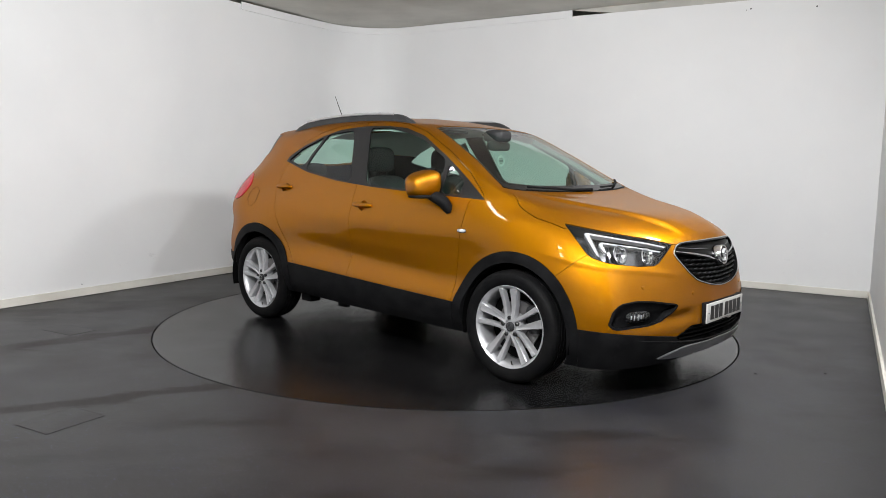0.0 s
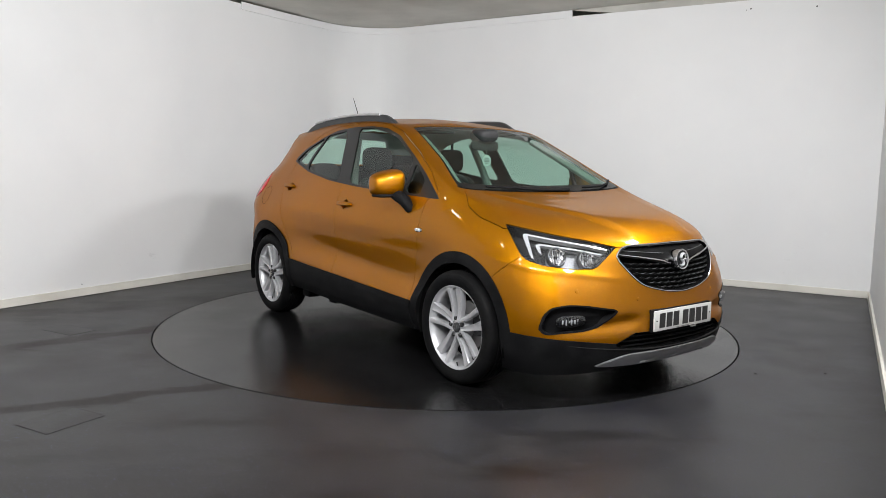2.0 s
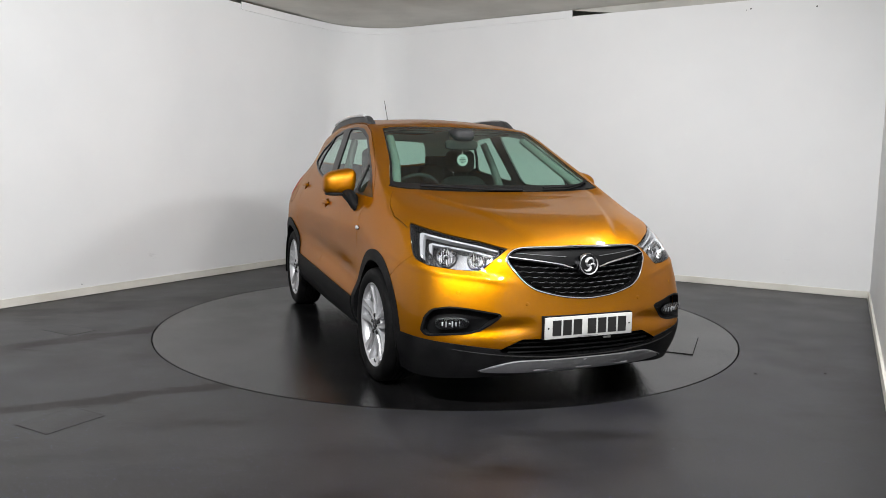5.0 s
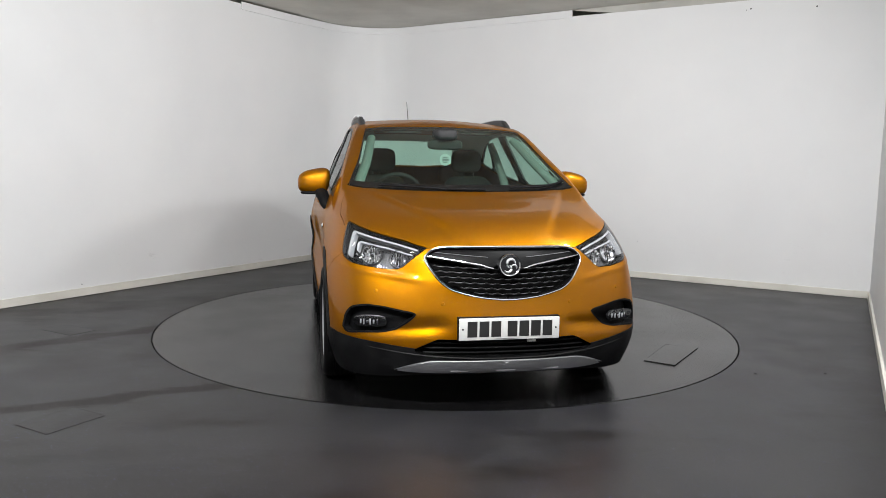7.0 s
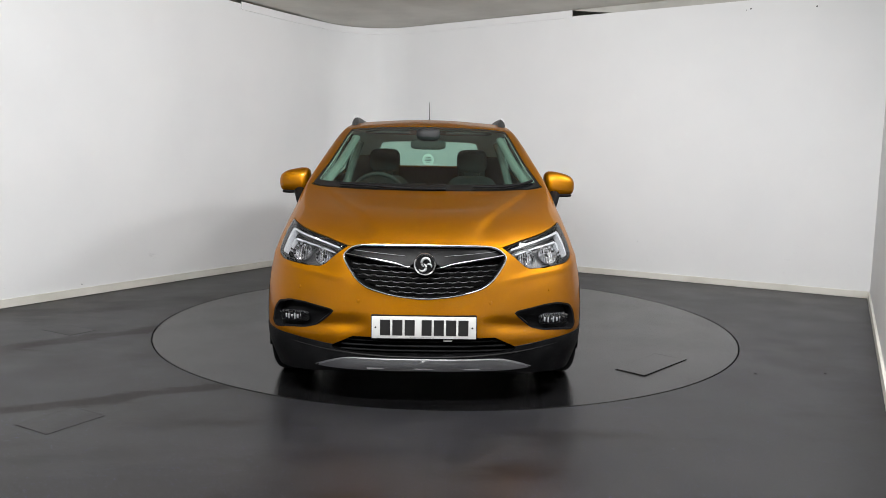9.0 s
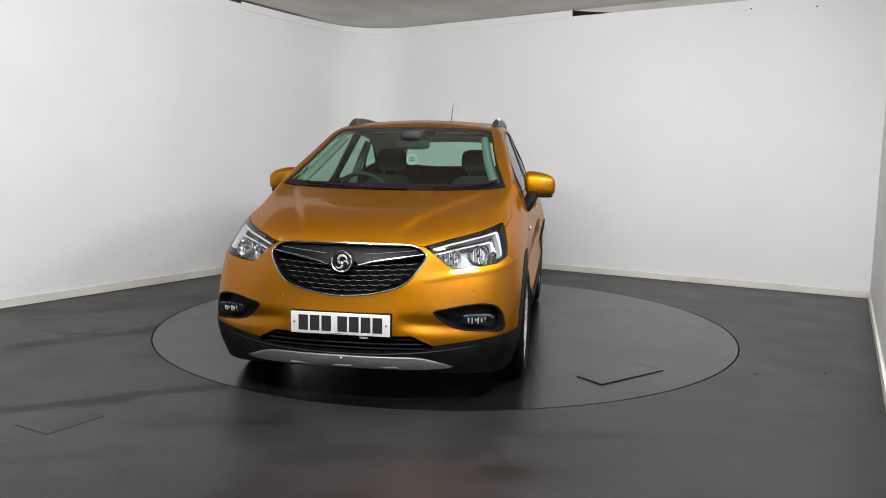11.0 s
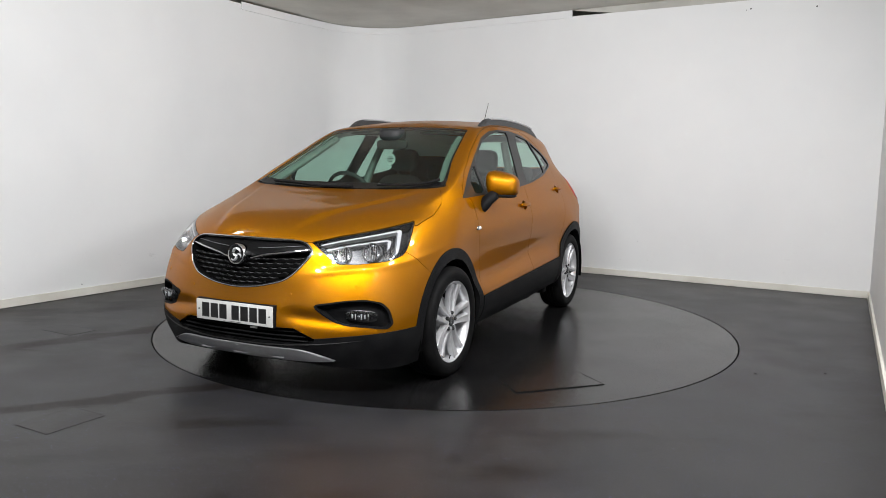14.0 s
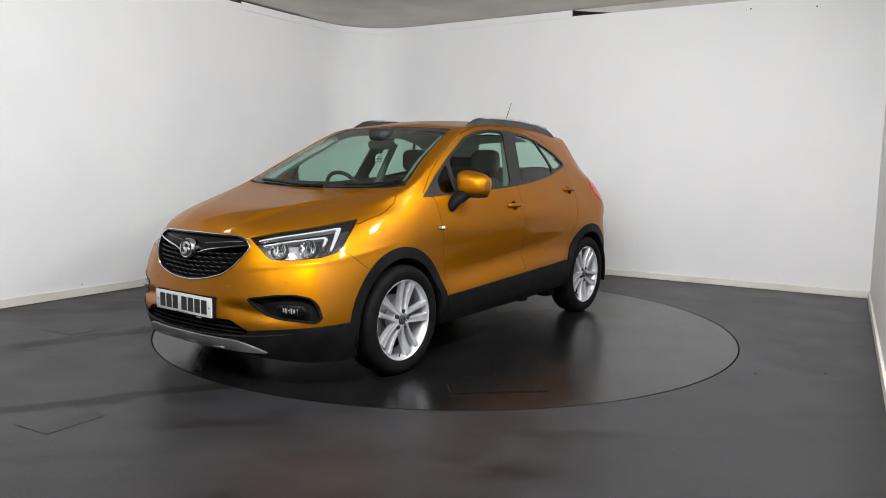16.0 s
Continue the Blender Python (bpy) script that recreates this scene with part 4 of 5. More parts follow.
for row in range(6):
    z0 = 0.618 + row * 0.0245
    half = 0.10 + 0.30 * min(1, max(0, (z0 - 0.605) / 0.12)) ** 0.6
    half = min(half, 0.375)
    pts, n = [], int(half / 0.006)
    for k in range(-n, n + 1):
        y = k * 0.006
        p, _ = spot(field, Y, Z, abs(y), max(z0, 0.612))
        wave = 0.006 * abs(math.sin(math.pi * (y / 0.056 + 0.5 * (row % 2))))
        pts.append((p.x - 0.022, y, z0 - wave + 0.006 + abs(y) * 0.04))
    part("slat", tube(pts, 0.0048, 6, 1.2), JET, grille)
    k0 = -int(half / 0.056) - 1
    for k in range(k0, -k0 + 1):
        y = (k + 0.5 - 0.5 * (row % 2)) * 0.056
        if abs(y) < half - 0.02 and not (abs(y) < 0.06 and z0 > 0.70):
            p, _ = spot(field, Y, Z, abs(y), max(z0, 0.612))
            tips.append(tube([(p.x - 0.0135, y + d, z0 + 0.0045 + abs(y) * 0.04 + abs(d) * 0.12) for d in (-0.018, -0.009, 0, 0.009, 0.018)], [0.0005, 0.0009, 0.0011, 0.0009, 0.0005], 6))
tagged(part("bright_tips", joined(*tips), SLOT, grille, "row upon row of small bright tips"), kind="stuff")
BADGE = Vector((2.140, 0, 0.772))
badge_m = facing(BADGE, (1, 0, 0.12))
badge = part("badge", moved(lathe([(0, -0.05), (0.055, -0.05), (0.0565, 0.0), (0.054, 0.004), (0.048, 0.001), (0.047, -0.002), (0, -0.002)], 40, "x"), badge_m), CHROME, grille, "round chrome badge")
part("badge_field", moved(lathe([(0, 0.0005), (0.0465, 0.0)], 36, "x"), badge_m), GLOSSBLACK, badge, smooth=False)
for mid, r0, a0, a1, w in (((-0.006, 0.008), 0.022, -60, 190, 0.0115), ((0.012, -0.016), 0.018, 120, 330, 0.0105), ((-0.020, -0.012), 0.014, 40, 200, 0.007)):
    arc = [(0.0015, -(mid[0] + r0 * math.cos(a)), mid[1] + r0 * math.sin(a)) for a in [radians(a0 + (a1 - a0) * k / 16) for k in range(17)]]
    part("emblem", moved(tube(arc, [0.0015 + w * math.sin(math.pi * (0.1 + 0.85 * k / 16)) for k in range(17)], 8, 0.6), badge_m), ALLOY, badge, "plain bright curved emblem")



# number plate with unlettered bars
plate = on_car("number_plate", block((2.160, -0.26, 0.402), (2.170, 0.26, 0.513), 0.003), WHITE, "white front number plate in a black holder")
part("plate_holder", block((2.12, -0.264, 0.395), (2.160, 0.264, 0.518), 0.004), BLACK, plate, "black plate holder")
y = 0.221
for k in range(7):
    part("bar", block((2.1695, y - 0.050, 0.418), (2.1712, y, 0.497)), INK, plate, smooth=False)
    y -= 0.061 + (0.023 if k == 3 else 0)
for yy in (0.241, -0.241):
    part("screw", moved(lathe([(0, 0.0025), (0.004, 0.002), (0.005, 0)], 12, "x"), Matrix.Translation((2.1700, yy, 0.458))), INK, plate)
part("maker_line", block((2.1697, -0.07, 0.4065), (2.1708, 0.05, 0.4085)), INK, plate, smooth=False)
part("tag", block((2.145, 0.098, 0.384), (2.153, 0.142, 0.395), 0.001), WHITE, plate, "small white tag")


# lower air intake
intake = on_car("air_intake", intake_skin.mesh((1, -1), -0.06, -0.066), DARK, "black lower air intake with slats")
for z in (0.325, 0.350, 0.376):
    pts = []
    for k in range(-15, 16):
        yy = k * 0.42 / 15
        p, _ = spot(intake_skin, Y, Z, abs(yy), z)
        pts.append((p.x - 0.02, yy, z + 0.004))
    part("slat", tube(pts, 0.0075, 8, 0.7), BLACK, intake)
# added rod in a lighter black: the highlight along the lower bumper's crease
chin = []
for k in range(-24, 25):
    yy = abs(k) * 0.79 / 24
    z = 0.300 + 0.058 * (yy / 0.79) ** 2
    p, n = spot(front_low, Y, Z, yy, z)
    chin.append((p.x + n.x * 0.006, math.copysign(p.y + n.y * 0.006, k) if k else 0, z))
for _ in range(2):
    chin = [chin[0]] + [tuple((np.array(a) + 2 * np.array(b) + np.array(c)) / 4) for a, b, c in zip(chin, chin[1:], chin[2:])] + [chin[-1]]
on_car("chin_highlight", tube(chin, [0.0042 * min(1, 0.1 + k / 12, 0.1 + (48 - k) / 12) for k in range(49)], 8), SATIN, "thin lighter black rod standing for the highlight on the lower bumper's crease")
# rounded bright upper edge of the skid plate
brow = []
for k in range(-22, 23):
    yy = abs(k) * 0.555 / 22
    z = 0.286 if yy < 0.38 else 0.286 - 0.055 * ((yy - 0.38) / 0.175) ** 1.3
    p, n = spot(skid, Y, Z, yy, z)
    brow.append((p.x + n.x * 0.011, math.copysign(yy + n.y * 0.011, k) if k else 0, z))
for _ in range(3):
    brow = [brow[0]] + [tuple((np.array(a) + 2 * np.array(b) + np.array(c)) / 4) for a, b, c in zip(brow, brow[1:], brow[2:])] + [brow[-1]]
on_car("skid_plate_edge", tube(brow, [0.0055 * min(1, 0.25 + k / 8, 0.25 + (44 - k) / 8) for k in range(45)], 8), SILVER, "rounded silver upper edge of the skid plate")
for yy in (-0.235, 0.0, 0.235):
    p, n = spot(skid, Y, Z, abs(yy), 0.236)
    p.y = yy
    part("skid_slot", superbox(p + Vector((0.012, 0, -0.004)), (0.006, 0.052, 0.0045), 0.5, 10), SLOT, car, "raised silver slot on the skid plate", SEAT)

# fog lamps in black pockets
FOGBOWL = material("smoked_reflector", (0.09, 0.09, 0.095), 0.25, 1.0)
for _, s in SIDES:
    fog = on_car("fog_lamp", fog_skin.mesh((s,), -0.045, -0.048), BLACK, "fog lamp in a black plastic pocket")
    part("pocket_rim", fog_skin.split(lambda p: -fog_f(p) - 0.008)[0].mesh((s,), 0.002, 0.03), BLACK, fog, "raised black pocket edge")
    p, n = spot(fog_skin, Y, Z, 0.685, 0.470)
    n = (n + Vector((0.7, 0, 0))).normalized()
    m = facing(mirrored(p - n * 0.020, s), mirrored(n, s))
    part("lamp_body", moved(superbox((-0.004, 0, 0), (0.006, 0.086, 0.031), 0.6, 12), m), FOGBOWL, fog, "smoked bright oval reflector")
    # most bars are pale, not mirrored: the lens's bright streaks put into the colour
    for k, (h, w) in enumerate(((0.016, 0.0022), (0.013, 0.003), (0.017, 0.002), (0.010, 0.004), (0.018, 0.0026), (0.012, 0.003), (0.019, 0.0022), (0.017, 0.0035))):
        yy = -0.066 + k * 0.017
        part("reflector", moved(block((0.002, yy - w * 1.4, -h), (0.009, yy + w * 1.4, h * 0.7), 0.001, 1), m @ pose(0, 0, 0, 0, 0, -14 + 9 * (k % 4))), GUIDE if k % 3 else REFLECT, fog)
    part("lens", moved(superbox((0.004, 0, 0), (0.012, 0.088, 0.034), 0.6, 12), m), LENS, fog, "clear oval lens")
    # a ledge of the pocket and the parking sensors
    for yy, z in ((0.652, 0.626), (0.335, 0.580)):
        p, n = spot(nose, Y, Z, yy, z)
        part("parking_sensor", moved(lathe([(0, 0.003), (0.008, 0.0025), (0.0095, 0.0), (0.0105, -0.002)], 20, "x"), facing(mirrored(p, s), mirrored(n, s))), PAINT, car, "small round parking sensor", SEAT)


# wheels
def tyre_mesh():
    prof = [(0.240, 0.088), (0.250, 0.098), (0.268, 0.104), (0.290, 0.106), (0.308, 0.102), (0.320, 0.093), (0.328, 0.080), (0.3315, 0.066)]
    for g in (0.045, 0.015, -0.015, -0.045):
        prof += [(0.332, g + 0.006), (0.325, g + 0.005), (0.325, g - 0.005), (0.332, g - 0.006)]
    prof += [(0.3315, -0.066), (0.328, -0.08), (0.32, -0.093), (0.29, -0.106), (0.25, -0.098), (0.24, -0.088)]
    return lathe(prof, 72, "y", True)


def spoke_mesh(a, c0, c1, w0, w1, ridge):
    """One spoke from the hub to the rim beside its twin, widening, with bevelled edges."""
    vs, fs, n = [], [], 10
    ca, sa = math.cos(a), math.sin(a)
    for i in range(n):
        t = i / (n - 1)
        side = c0 + (c1 - c0) * t + 0.002 * math.sin(math.pi * t)
        r = math.sqrt(max(0.0009, (0.036 + t * 0.193) ** 2 - side * side * t))
        w = w0 + (w1 - w0) * t ** 1.3
        face = 0.082 - 0.010 * math.sin(math.pi * min(1, t * 1.05)) + 0.010 * t
        for off, h in ((-0.5, -0.035), (-0.5, -0.007), (-0.40, 0.0), (0.0, ridge), (0.40, 0.0), (0.5, -0.007), (0.5, -0.035)):
            u = side + off * w
            vs.append((r * ca - u * sa, face + h, r * sa + u * ca))
    m = 7
    for i in range(n - 1):
        for k in range(m):
            fs.append([i * m + k, (i + 1) * m + k, (i + 1) * m + (k + 1) % m, i * m + (k + 1) % m])
    fs += [list(range(m)), [(n - 1) * m + k for k in range(m)][::-1]]
    bm = poly_mesh(vs, fs)
    bmesh.ops.recalc_face_normals(bm, faces=bm.faces[:])
    return bm


def make_wheel():
    wheel = new("wheel")
    wheel.parent = car
    wheel["label"] = "road wheel with a silver twin-spoke alloy rim"
    part("tyre", tyre_mesh(), RUBBER, wheel, "black rubber tyre")
    rim_ob = part("rim", lathe([(0.236, -0.088), (0.226, -0.08), (0.222, 0.0), (0.219, 0.05), (0.226, 0.078), (0.236, 0.088), (0.243, 0.094), (0.247, 0.092), (0.247, 0.08), (0.232, 0.0), (0.24, -0.085)], 72, "y", True),
                  ALLOY, wheel, "silver alloy rim")
    for k in range(5):
        a = math.pi / 2 + 2 * math.pi * k / 5
        part("spoke", spoke_mesh(a, 0.021, 0.050, 0.026, 0.054, -0.004), ALLOY, rim_ob)
        part("spoke", spoke_mesh(a, -0.022, -0.040, 0.021, 0.034, 0.002), ALLOY, rim_ob)
        b = a
        nut = lathe([(0, 0.086), (0.009, 0.086), (0.0125, 0.083), (0.0125, 0.06)], 6, "y")
        part("wheel_nut", moved(nut, Matrix.Translation((0.053 * math.cos(b), 0, 0.053 * math.sin(b)))), INK, rim_ob, smooth=False)
    part("hub", lathe([(0, 0.072), (0.045, 0.074), (0.066, 0.066), (0.072, 0.04), (0.072, 0.0)], 40, "y"), ALLOY, rim_ob)
    part("centre_cap", lathe([(0, 0.087), (0.022, 0.086), (0.028, 0.082), (0.03, 0.06)], 32, "y"), GREY, rim_ob, "dark round centre cap")
    part("cap_ring", lathe([(0.012, 0.0885), (0.017, 0.0885), (0.017, 0.085), (0.012, 0.085)], 28, "y", True), CHROME, rim_ob, "small plain emblem ring")
    part("brake_disc", lathe([(0.05, -0.01), (0.145, -0.01), (0.145, -0.03), (0.05, -0.03)], 48, "y", True), STEEL, wheel, "grey steel brake disc")
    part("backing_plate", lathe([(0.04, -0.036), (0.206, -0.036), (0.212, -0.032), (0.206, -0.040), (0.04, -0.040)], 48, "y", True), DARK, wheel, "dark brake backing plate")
    part("brake_caliper", moved(superbox((0, 0, 0), (0.05, 0.04, 0.085), 0.5, 10), pose(-0.115, -0.02, 0.03)), GREY, wheel, "grey brake caliper")
    part("valve", tube([(0.0, 0.085, -0.222), (0.0, 0.09, -0.2)], 0.004, 8), INK, wheel)
    return wheel


first = make_wheel()
spin = {(1, 1): -9, (1, -1): 7, (-1, 1): 40, (-1, -1): 5}


def wheel_pose(sx, sy):
    base = SEAT @ pose(1.252 if sx > 0 else -AXLE, sy * (0.788 if sx > 0 else 0.770), HUB_Z)
    turn = pose(0, 0, 0, 0, 0, 0 if sy > 0 else 180)
    return base @ turn @ pose(0, 0, 0, 0, spin[(sx, sy)], 0)


first.matrix_basis = wheel_pose(1, 1)
for key in ((1, -1), (-1, 1), (-1, -1)):
    copy_thing(first, wheel_pose(*key))
# wheel houses and underbody
for sx in (1, -1):
    for sy in (1, -1):
        vs, fs, n = [], [], 20
        for i in range(n + 1):
            a = math.pi * (i / n * 1.16 - 0.08)
            for yy in (0.50, 0.875):
                vs.append((sx * AXLE + 0.385 * math.cos(a), sy * yy, HUB_Z + 0.385 * math.sin(a)))
        fs = [[2 * i, 2 * i + 1, 2 * i + 3, 2 * i + 2] for i in range(n)]
        ins = [2 * i for i in range(n + 1)]
        fs.append(ins)
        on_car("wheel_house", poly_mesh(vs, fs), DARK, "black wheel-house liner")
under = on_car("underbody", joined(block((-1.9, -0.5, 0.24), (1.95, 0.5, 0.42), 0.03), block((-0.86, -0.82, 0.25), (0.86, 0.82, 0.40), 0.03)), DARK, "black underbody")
part("exhaust_bracket", block((-0.82, -0.80, 0.20), (-0.70, -0.70, 0.28), 0.01), BLACK, under)
part("exhaust_bracket", block((-0.82, 0.70, 0.20), (-0.70, 0.80, 0.28), 0.01), BLACK, under)
part("jacking_point", block((-0.38, -0.80, 0.215), (-0.28, -0.76, 0.27), 0.008), BLACK, under)
part("jacking_point", block((-0.38, 0.76, 0.215), (-0.28, 0.80, 0.27), 0.008), BLACK, under)
part("silencer", moved(superbox((0, 0, 0), (0.25, 0.16, 0.09), 0.6, 12), Matrix.Translation((-0.2, -0.1, 0.24))), BLACK, under)

# door mirrors, handles, side repeaters
for i, (_, s) in enumerate(SIDES):
    def shell(x, y, z):
        tall = 0.90 - 0.15 * y
        return (x * (1 - 0.25 * (y * 0.5 + 0.5)) + 0.17 * (1 - y) * 0.5 + 0.12 * (1 - z * z) - 0.1, y + 0.10 * z * (y < 0) * y, z * tall - 0.10 * y - 0.02)
    mirror = part("door_mirror", superbox((0.575, 0.920 * s, 1.140), (0.092, 0.105 * s, 0.094), 0.62, 24, shell), PAINT, doors_f[i], "door mirror with an orange shell")
    part("mirror_base", superbox((0.583, 0.916 * s, 1.066), (0.068, 0.092 * s, 0.013), 0.6, 18, lambda x, y, z: (x + 0.12 * (1 - y) * 0.5, y, z - 0.1 * y)), BLACK, mirror, "black lower mirror edge")
    part("mirror_arm", tube([(0.60, 0.885 * s, 1.085), (0.66, 0.872 * s, 1.06), (0.705, 0.858 * s, 1.035), (0.735, 0.845 * s, 0.995), (0.742, 0.838 * s, 0.970)], [0.036, 0.042, 0.042, 0.038, 0.026], 14, 0.9), BLACK, mirror, "black mirror arm")
    part("mirror_glass", superbox((0.512, 0.918 * s, 1.142), (0.004, 0.088 * s, 0.05), 0.5, 12), CHROME, mirror, "mirror glass")
    for door, (px, pz), bowl_skin in ((doors_f[i], HANDLES[0], hollow_f), (doors_r[i], HANDLES[1], hollow_r)):
        p, n = spot(bowl_skin, X, Z, px, pz)
        m = facing(mirrored(p, s), mirrored(n, s))
        handle = part("door_handle", moved(superbox((0.020, 0, 0.002), (0.012, 0.098, 0.016), 0.5, 16, lambda x, y, z: (x - 0.9 * y * y, y, z * (1 - 0.15 * abs(y)))), m), PAINT, door, "orange pull handle")
        part("hollow", bowl_skin.mesh((s,), -0.024, -0.024), PAINT, handle, "hollow behind the handle")
    p, n = spot(fender, X, Z, 0.89, 0.868)
    m = facing(mirrored(p, s), mirrored(n, s))
    rep = part("side_repeater", moved(superbox((0.003, 0, 0), (0.007, 0.036, 0.014), 0.8, 14), m), CHROME, car, "small chrome side indicator", SEAT)
    part("lens", moved(superbox((0.006, 0.006, 0), (0.007, 0.022, 0.010), 0.8, 12), m), WHITE, rep, "pale indicator lens")

# fuel flap joint on one side
ring = []
for k in range(33):
    a = 2 * math.pi * k / 32
    p, n = spot(skin, X, Z, -1.41 + 0.062 * math.cos(a), 0.985 + 0.078 * math.sin(a))
    ring.append(mirrored(p + n * 0.0004, -1))
on_car("fuel_flap_joint", tube(ring, 0.0013, 6), DARK, "thin dark joint of the fuel flap")


# roof rails, aerial, wipers
def rail(s):
    n = 40
    low_pts, vs, fs = [], [], []
    for i in range(n + 1):
        t = i / n
        x = 0.165 - t * 1.41
        yy = 0.566 - 0.012 * (1 - t) - 0.055 * t ** 2.5
        p, _ = spot(skin, X, Y, x, yy)
        z0 = p.z - 0.012
        rise = 0.042 * min(1, (t / 0.13)) ** 0.6 * min(1, ((1 - t) / 0.12)) ** 0.7
        wide = 0.017 + 0.010 * math.exp(-((t - 0.06) / 0.05) ** 2) + 0.008 * math.exp(-((t - 0.96) / 0.05) ** 2)
        top = p.z + rise + 0.010 * math.exp(-((t - 0.09) / 0.05) ** 2)
        for dy, z in ((-wide, z0), (-wide * 0.9, top - 0.012), (-wide * 0.5, top), (wide * 0.5, top), (wide * 0.9, top - 0.012), (wide, z0)):
            vs.append((x, (yy + dy) * s, z))
        low_pts.append((x, yy * s, top))
    for i in range(n):
        for k in range(5):
            fs.append([6 * i + k, 6 * i + k + 1, 6 * i + 7 + k, 6 * i + 6 + k])
    fs += [list(range(6)), [6 * n + k for k in range(6)][::-1]]
    bm = poly_mesh(vs, fs)
    bmesh.ops.recalc_face_normals(bm, faces=bm.faces[:])
    ob = on_car("roof_rail", bm, GREY, "dark grey roof rail with a silver top")
    part("top_strip", tube([(x, yy + 0.012 * s, z + 0.002) for x, yy, z in low_pts[6:-5]], 0.0088, 8, 1.0), ALLOY, ob, "silver strip on the rail")


for _, s in SIDES:
    rail(s)
aerial = on_car("aerial", joined(tube([(-1.225, 0, 1.575), (-1.245, 0, 1.615), (-1.375, 0, 1.848)], [0.0045, 0.0035, 0.0022], 8), superbox((-1.22, 0, 1.575), (0.035, 0.018, 0.016), 0.8, 10)), BLACK, "thin black whip aerial")
def wiper(rows):
    pts = []
    for u0, v0 in rows:
        d = [(abs(q[3] - abs(u0)) * 0.2 + abs(q[4] - v0), k) for k, q in enumerate(SCREEN_PTS)]
        q = SCREEN_PTS[min(d)[1]]
        pts.append(Vector((q[0], q[1] * (1 if u0 >= 0 else -1), q[2])) + Vector((0.008, 0, 0.007)))
    return pts


SCREEN_PTS = [Skin.store[i] for i in sorted({i for f in screen.faces for i in f})]
on_car("wiper", tube(wiper([(4.3, 8.2), (3.6, 8.16), (2.6, 8.12), (1.4, 8.10)]), [0.010, 0.008, 0.007, 0.006], 8), BLACK, "black windscreen wiper")
on_car("wiper", tube(wiper([(0.6, 8.08), (-0.6, 8.08), (-1.8, 8.09), (-3.0, 8.10)]), [0.010, 0.008, 0.007, 0.006], 8), BLACK, "black windscreen wiper")
on_car("scuttle", block((1.06, -0.66, 1.02), (1.17, 0.66, 1.085), 0.02), BLACK, "black scuttle below the windscreen")

# ---- the cabin ----
on_car("dashboard", joined(superbox((0.86, 0, 0.96), (0.26, 0.70, 0.115), 0.5, 20), superbox((0.70, 0, 0.80), (0.15, 0.68, 0.2), 0.5, 16),
                           superbox((0.74, -0.36, 1.065), (0.13, 0.17, 0.045), 0.7, 14)), TRIM, "dark moulded dashboard")
wheel_m = Matrix.Translation((0.47, -0.35, 1.03)) @ pose(0, 0, 0, 0, -62, 0)
steer = on_car("steering_wheel", moved(lathe([(0.185 + 0.015 * math.cos(a), 0.015 * math.sin(a)) for a in [2 * math.pi * k / 10 for k in range(10)]], 40, "z", True), wheel_m), TRIM, "black steering wheel")
part("boss", moved(joined(superbox((0, 0, -0.01), (0.06, 0.07, 0.03), 0.6, 12), block((-0.02, -0.18, -0.012), (0.02, 0.18, 0.006), 0.005), block((-0.18, -0.02, -0.012), (0, 0.02, 0.006), 0.005)), wheel_m), TRIM, steer)


def seat(yy, x0, wide, rear=False):
    lean = 0.16
    top = 1.18 if not rear else 1.09
    ob = on_car("rear_seat" if rear else "front_seat", superbox((x0, yy, 0.62), (0.27, wide, 0.10), 0.5, 16), CLOTH, "charcoal cloth seat")
    back = superbox((0, 0, 0), (0.075, wide * 0.95, (top - 0.62) / 2), 0.5, 18, lambda x, y, z: (x - 0.15 * (1 - y * y), y * (1 - 0.12 * max(z, 0)), z))
    part("backrest", moved(back, pose(x0 - 0.27, yy, (top + 0.62) / 2, 0, -12, 0)), CLOTH, ob)
    heads = (-0.40, 0.40) if rear else (0,)
    for h in heads:
        hx = x0 - 0.27 - (0.10 if not rear else 0.07)
        part("headrest", superbox((hx - 0.01, yy + h, top + (0.115 if not rear else 0.085)), (0.05, 0.125, 0.095 if not rear else 0.085), 0.55, 16), CLOTH, ob)
        part("headrest_post", joined(*[tube([(hx, yy + h + d, top - 0.04), (hx, yy + h + d, top + 0.06)], 0.007, 8) for d in (-0.06, 0.06)]), GREY, ob)
    return ob


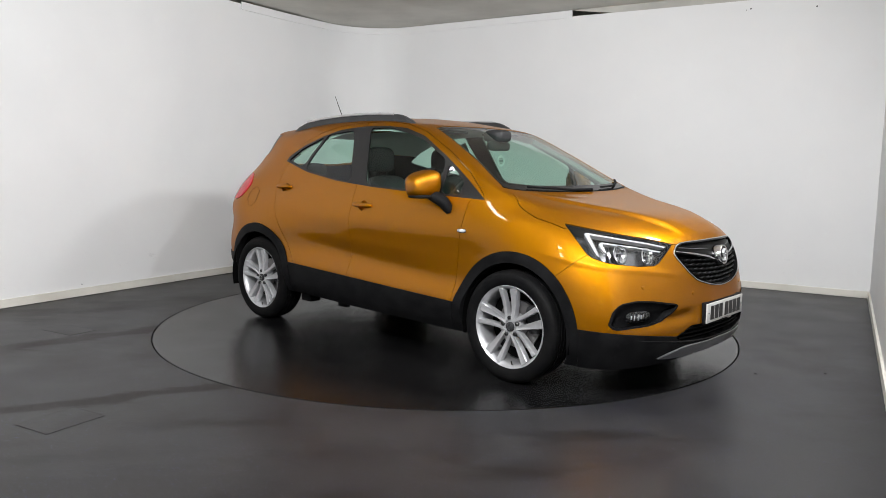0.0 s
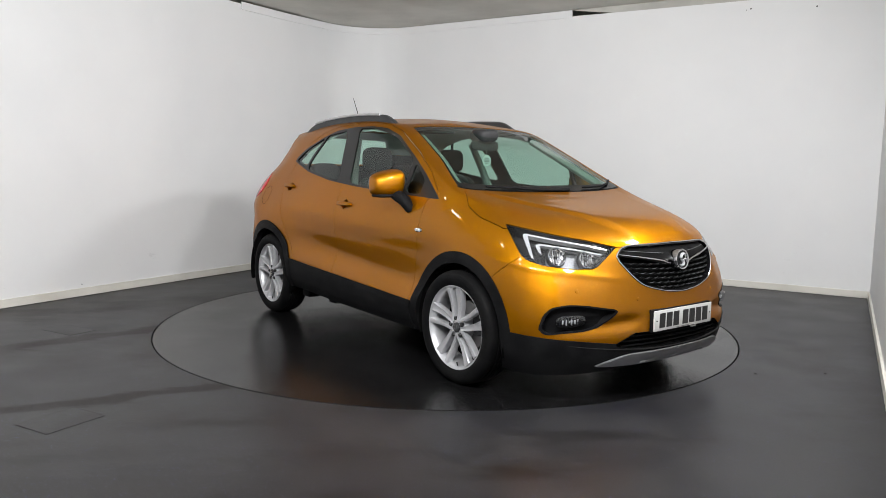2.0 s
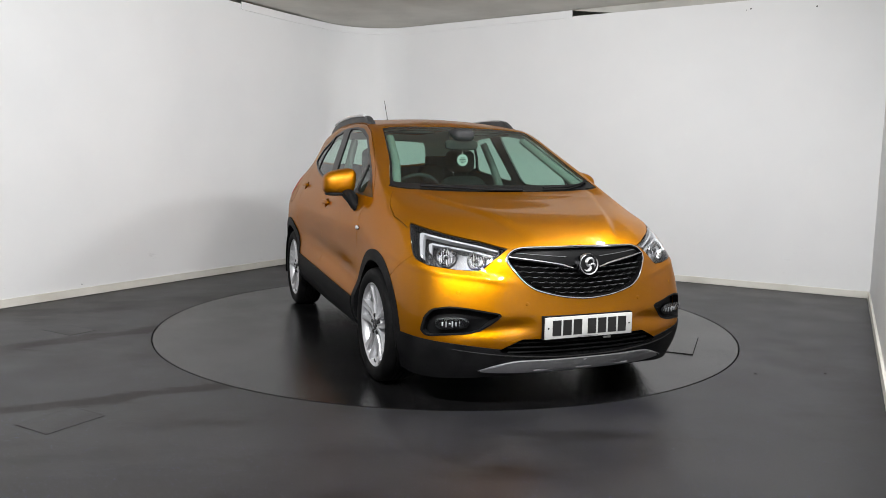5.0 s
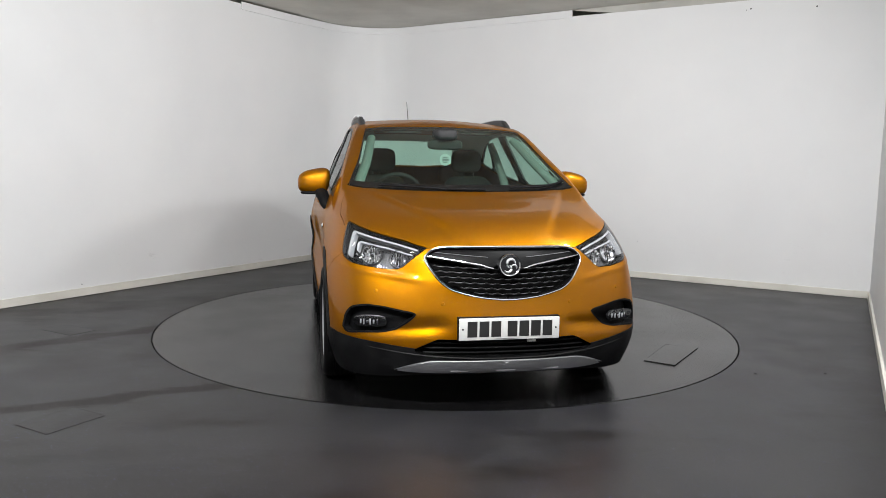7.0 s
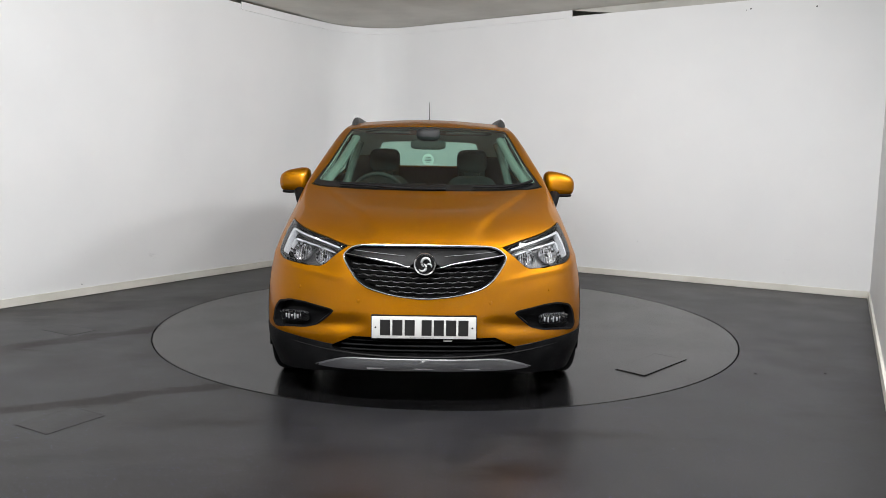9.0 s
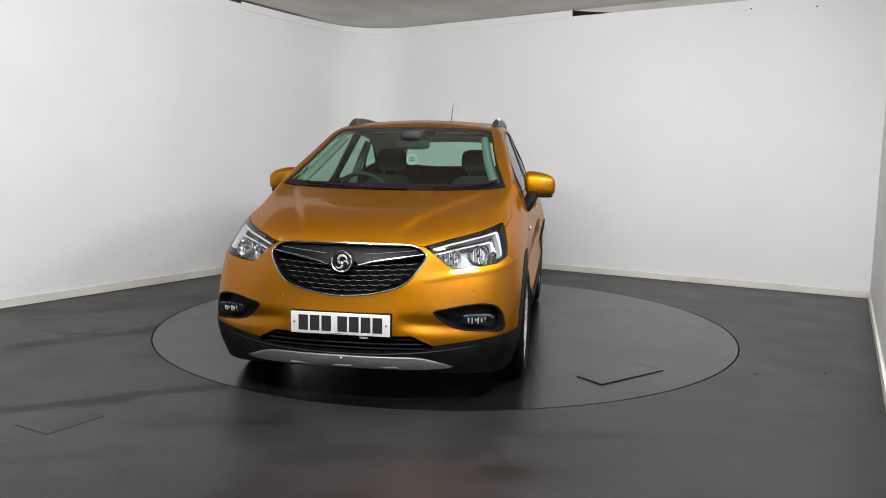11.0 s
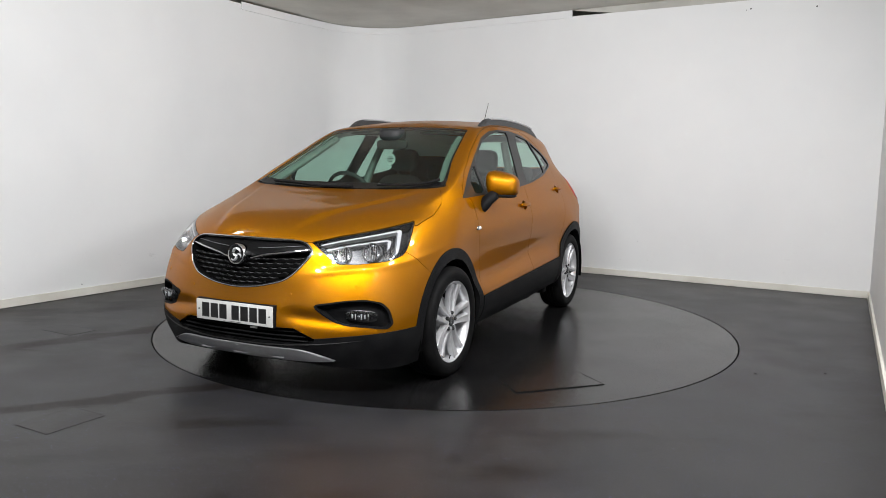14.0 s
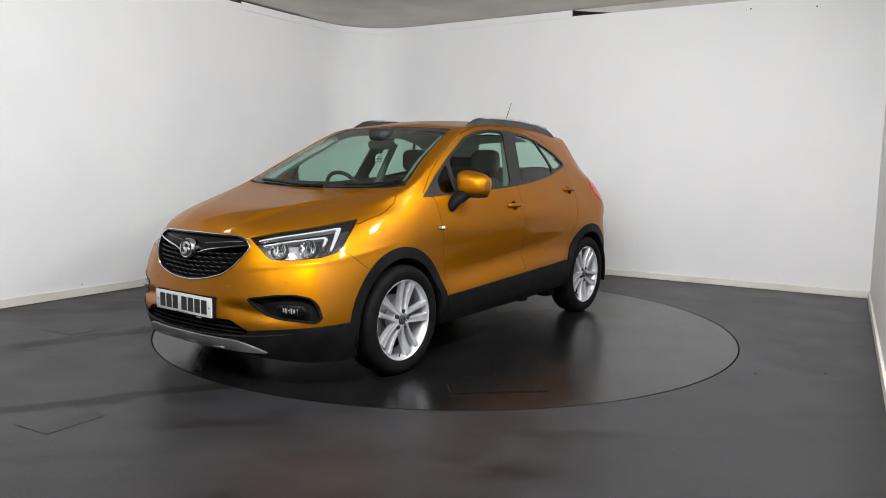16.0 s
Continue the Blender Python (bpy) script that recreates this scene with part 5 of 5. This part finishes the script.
seat(0.36, -0.02, 0.25)
seat(-0.36, -0.02, 0.25)
seat(0, -0.82, 0.62, True)
on_car("cabin_floor", block((-1.7, -0.66, 0.40), (0.9, 0.66, 0.48), 0.02), TRIM, "dark cabin floor")
on_car("parcel_shelf", block((-1.74, -0.52, 1.03), (-1.28, 0.52, 1.05), 0.008), TRIM, "dark parcel shelf")
im = on_car("interior_mirror", superbox((0.46, 0, 1.405), (0.02, 0.125, 0.036), 0.5, 14), TRIM, "black rear-view mirror")
part("sensor_pod", superbox((0.45, 0, 1.475), (0.09, 0.085, 0.045), 0.6, 14), TRIM, im, "black camera pod behind the screen")
for _, s in SIDES:
    on_car("sun_visor", superbox((0.24, 0.30 * s, 1.495), (0.075, 0.17, 0.012), 0.5, 12), TRIM, "dark folded sun visor")
disc_m = facing((0.485, 0.001, 1.298), (1, 0, 0.05))
stick = on_car("hanging_tag", moved(lathe([(0, 0.0012), (0.041, 0.0012), (0.041, 0.0), (0, 0.0)], 32, "x"), disc_m), PAPER, "round white paper tag hanging from the mirror")
part("string", tube([(0.485, 0.001, 1.335), (0.475, 0, 1.38)], 0.0012, 6), WHITE, stick)
for k, w in ((0.016, 0.018), (0.004, 0.024), (-0.006, 0.024), (-0.018, 0.014)):
    part("print_bar", moved(block((0.0014, -w, k - 0.0028), (0.0018, w, k + 0.0028)), disc_m), GREY, stick, smooth=False)

# pale covers inside the windscreen pillars
edge_rows = []
for level in range(9):
    z = 1.10 + 0.048 * level
    near = [q for q in SCREEN_PTS if abs(q[2] - z) < 0.03]
    if near:
        q = max(near, key=lambda v: abs(v[1]))
        edge_rows.append((q[0], abs(q[1]), q[2]))
for _, s in SIDES:
    on_car("pillar_cover", tube([(x - 0.075, (y - 0.062) * s, z - 0.012) for x, y, z in edge_rows], [0.028 + 0.008 * (1 - k / len(edge_rows)) for k in range(len(edge_rows))], 12, 0.8), PILLAR, "pale inner windscreen-pillar cover")
    on_car("post_cover", tube([(-0.25, 0.665 * s, 1.08), (-0.30, 0.62 * s, 1.25), (-0.36, 0.555 * s, 1.44)], [0.035, 0.03, 0.028], 10), PILLAR, "pale inner door-post cover")


# ---- what moves ----
def motions():
    rows = [(i / 4, pose(0, 0, 0, 0, 0, heading(i / 4))) for i in range(65)]
    walk(car, rows)
    walk(table, rows)


motions()
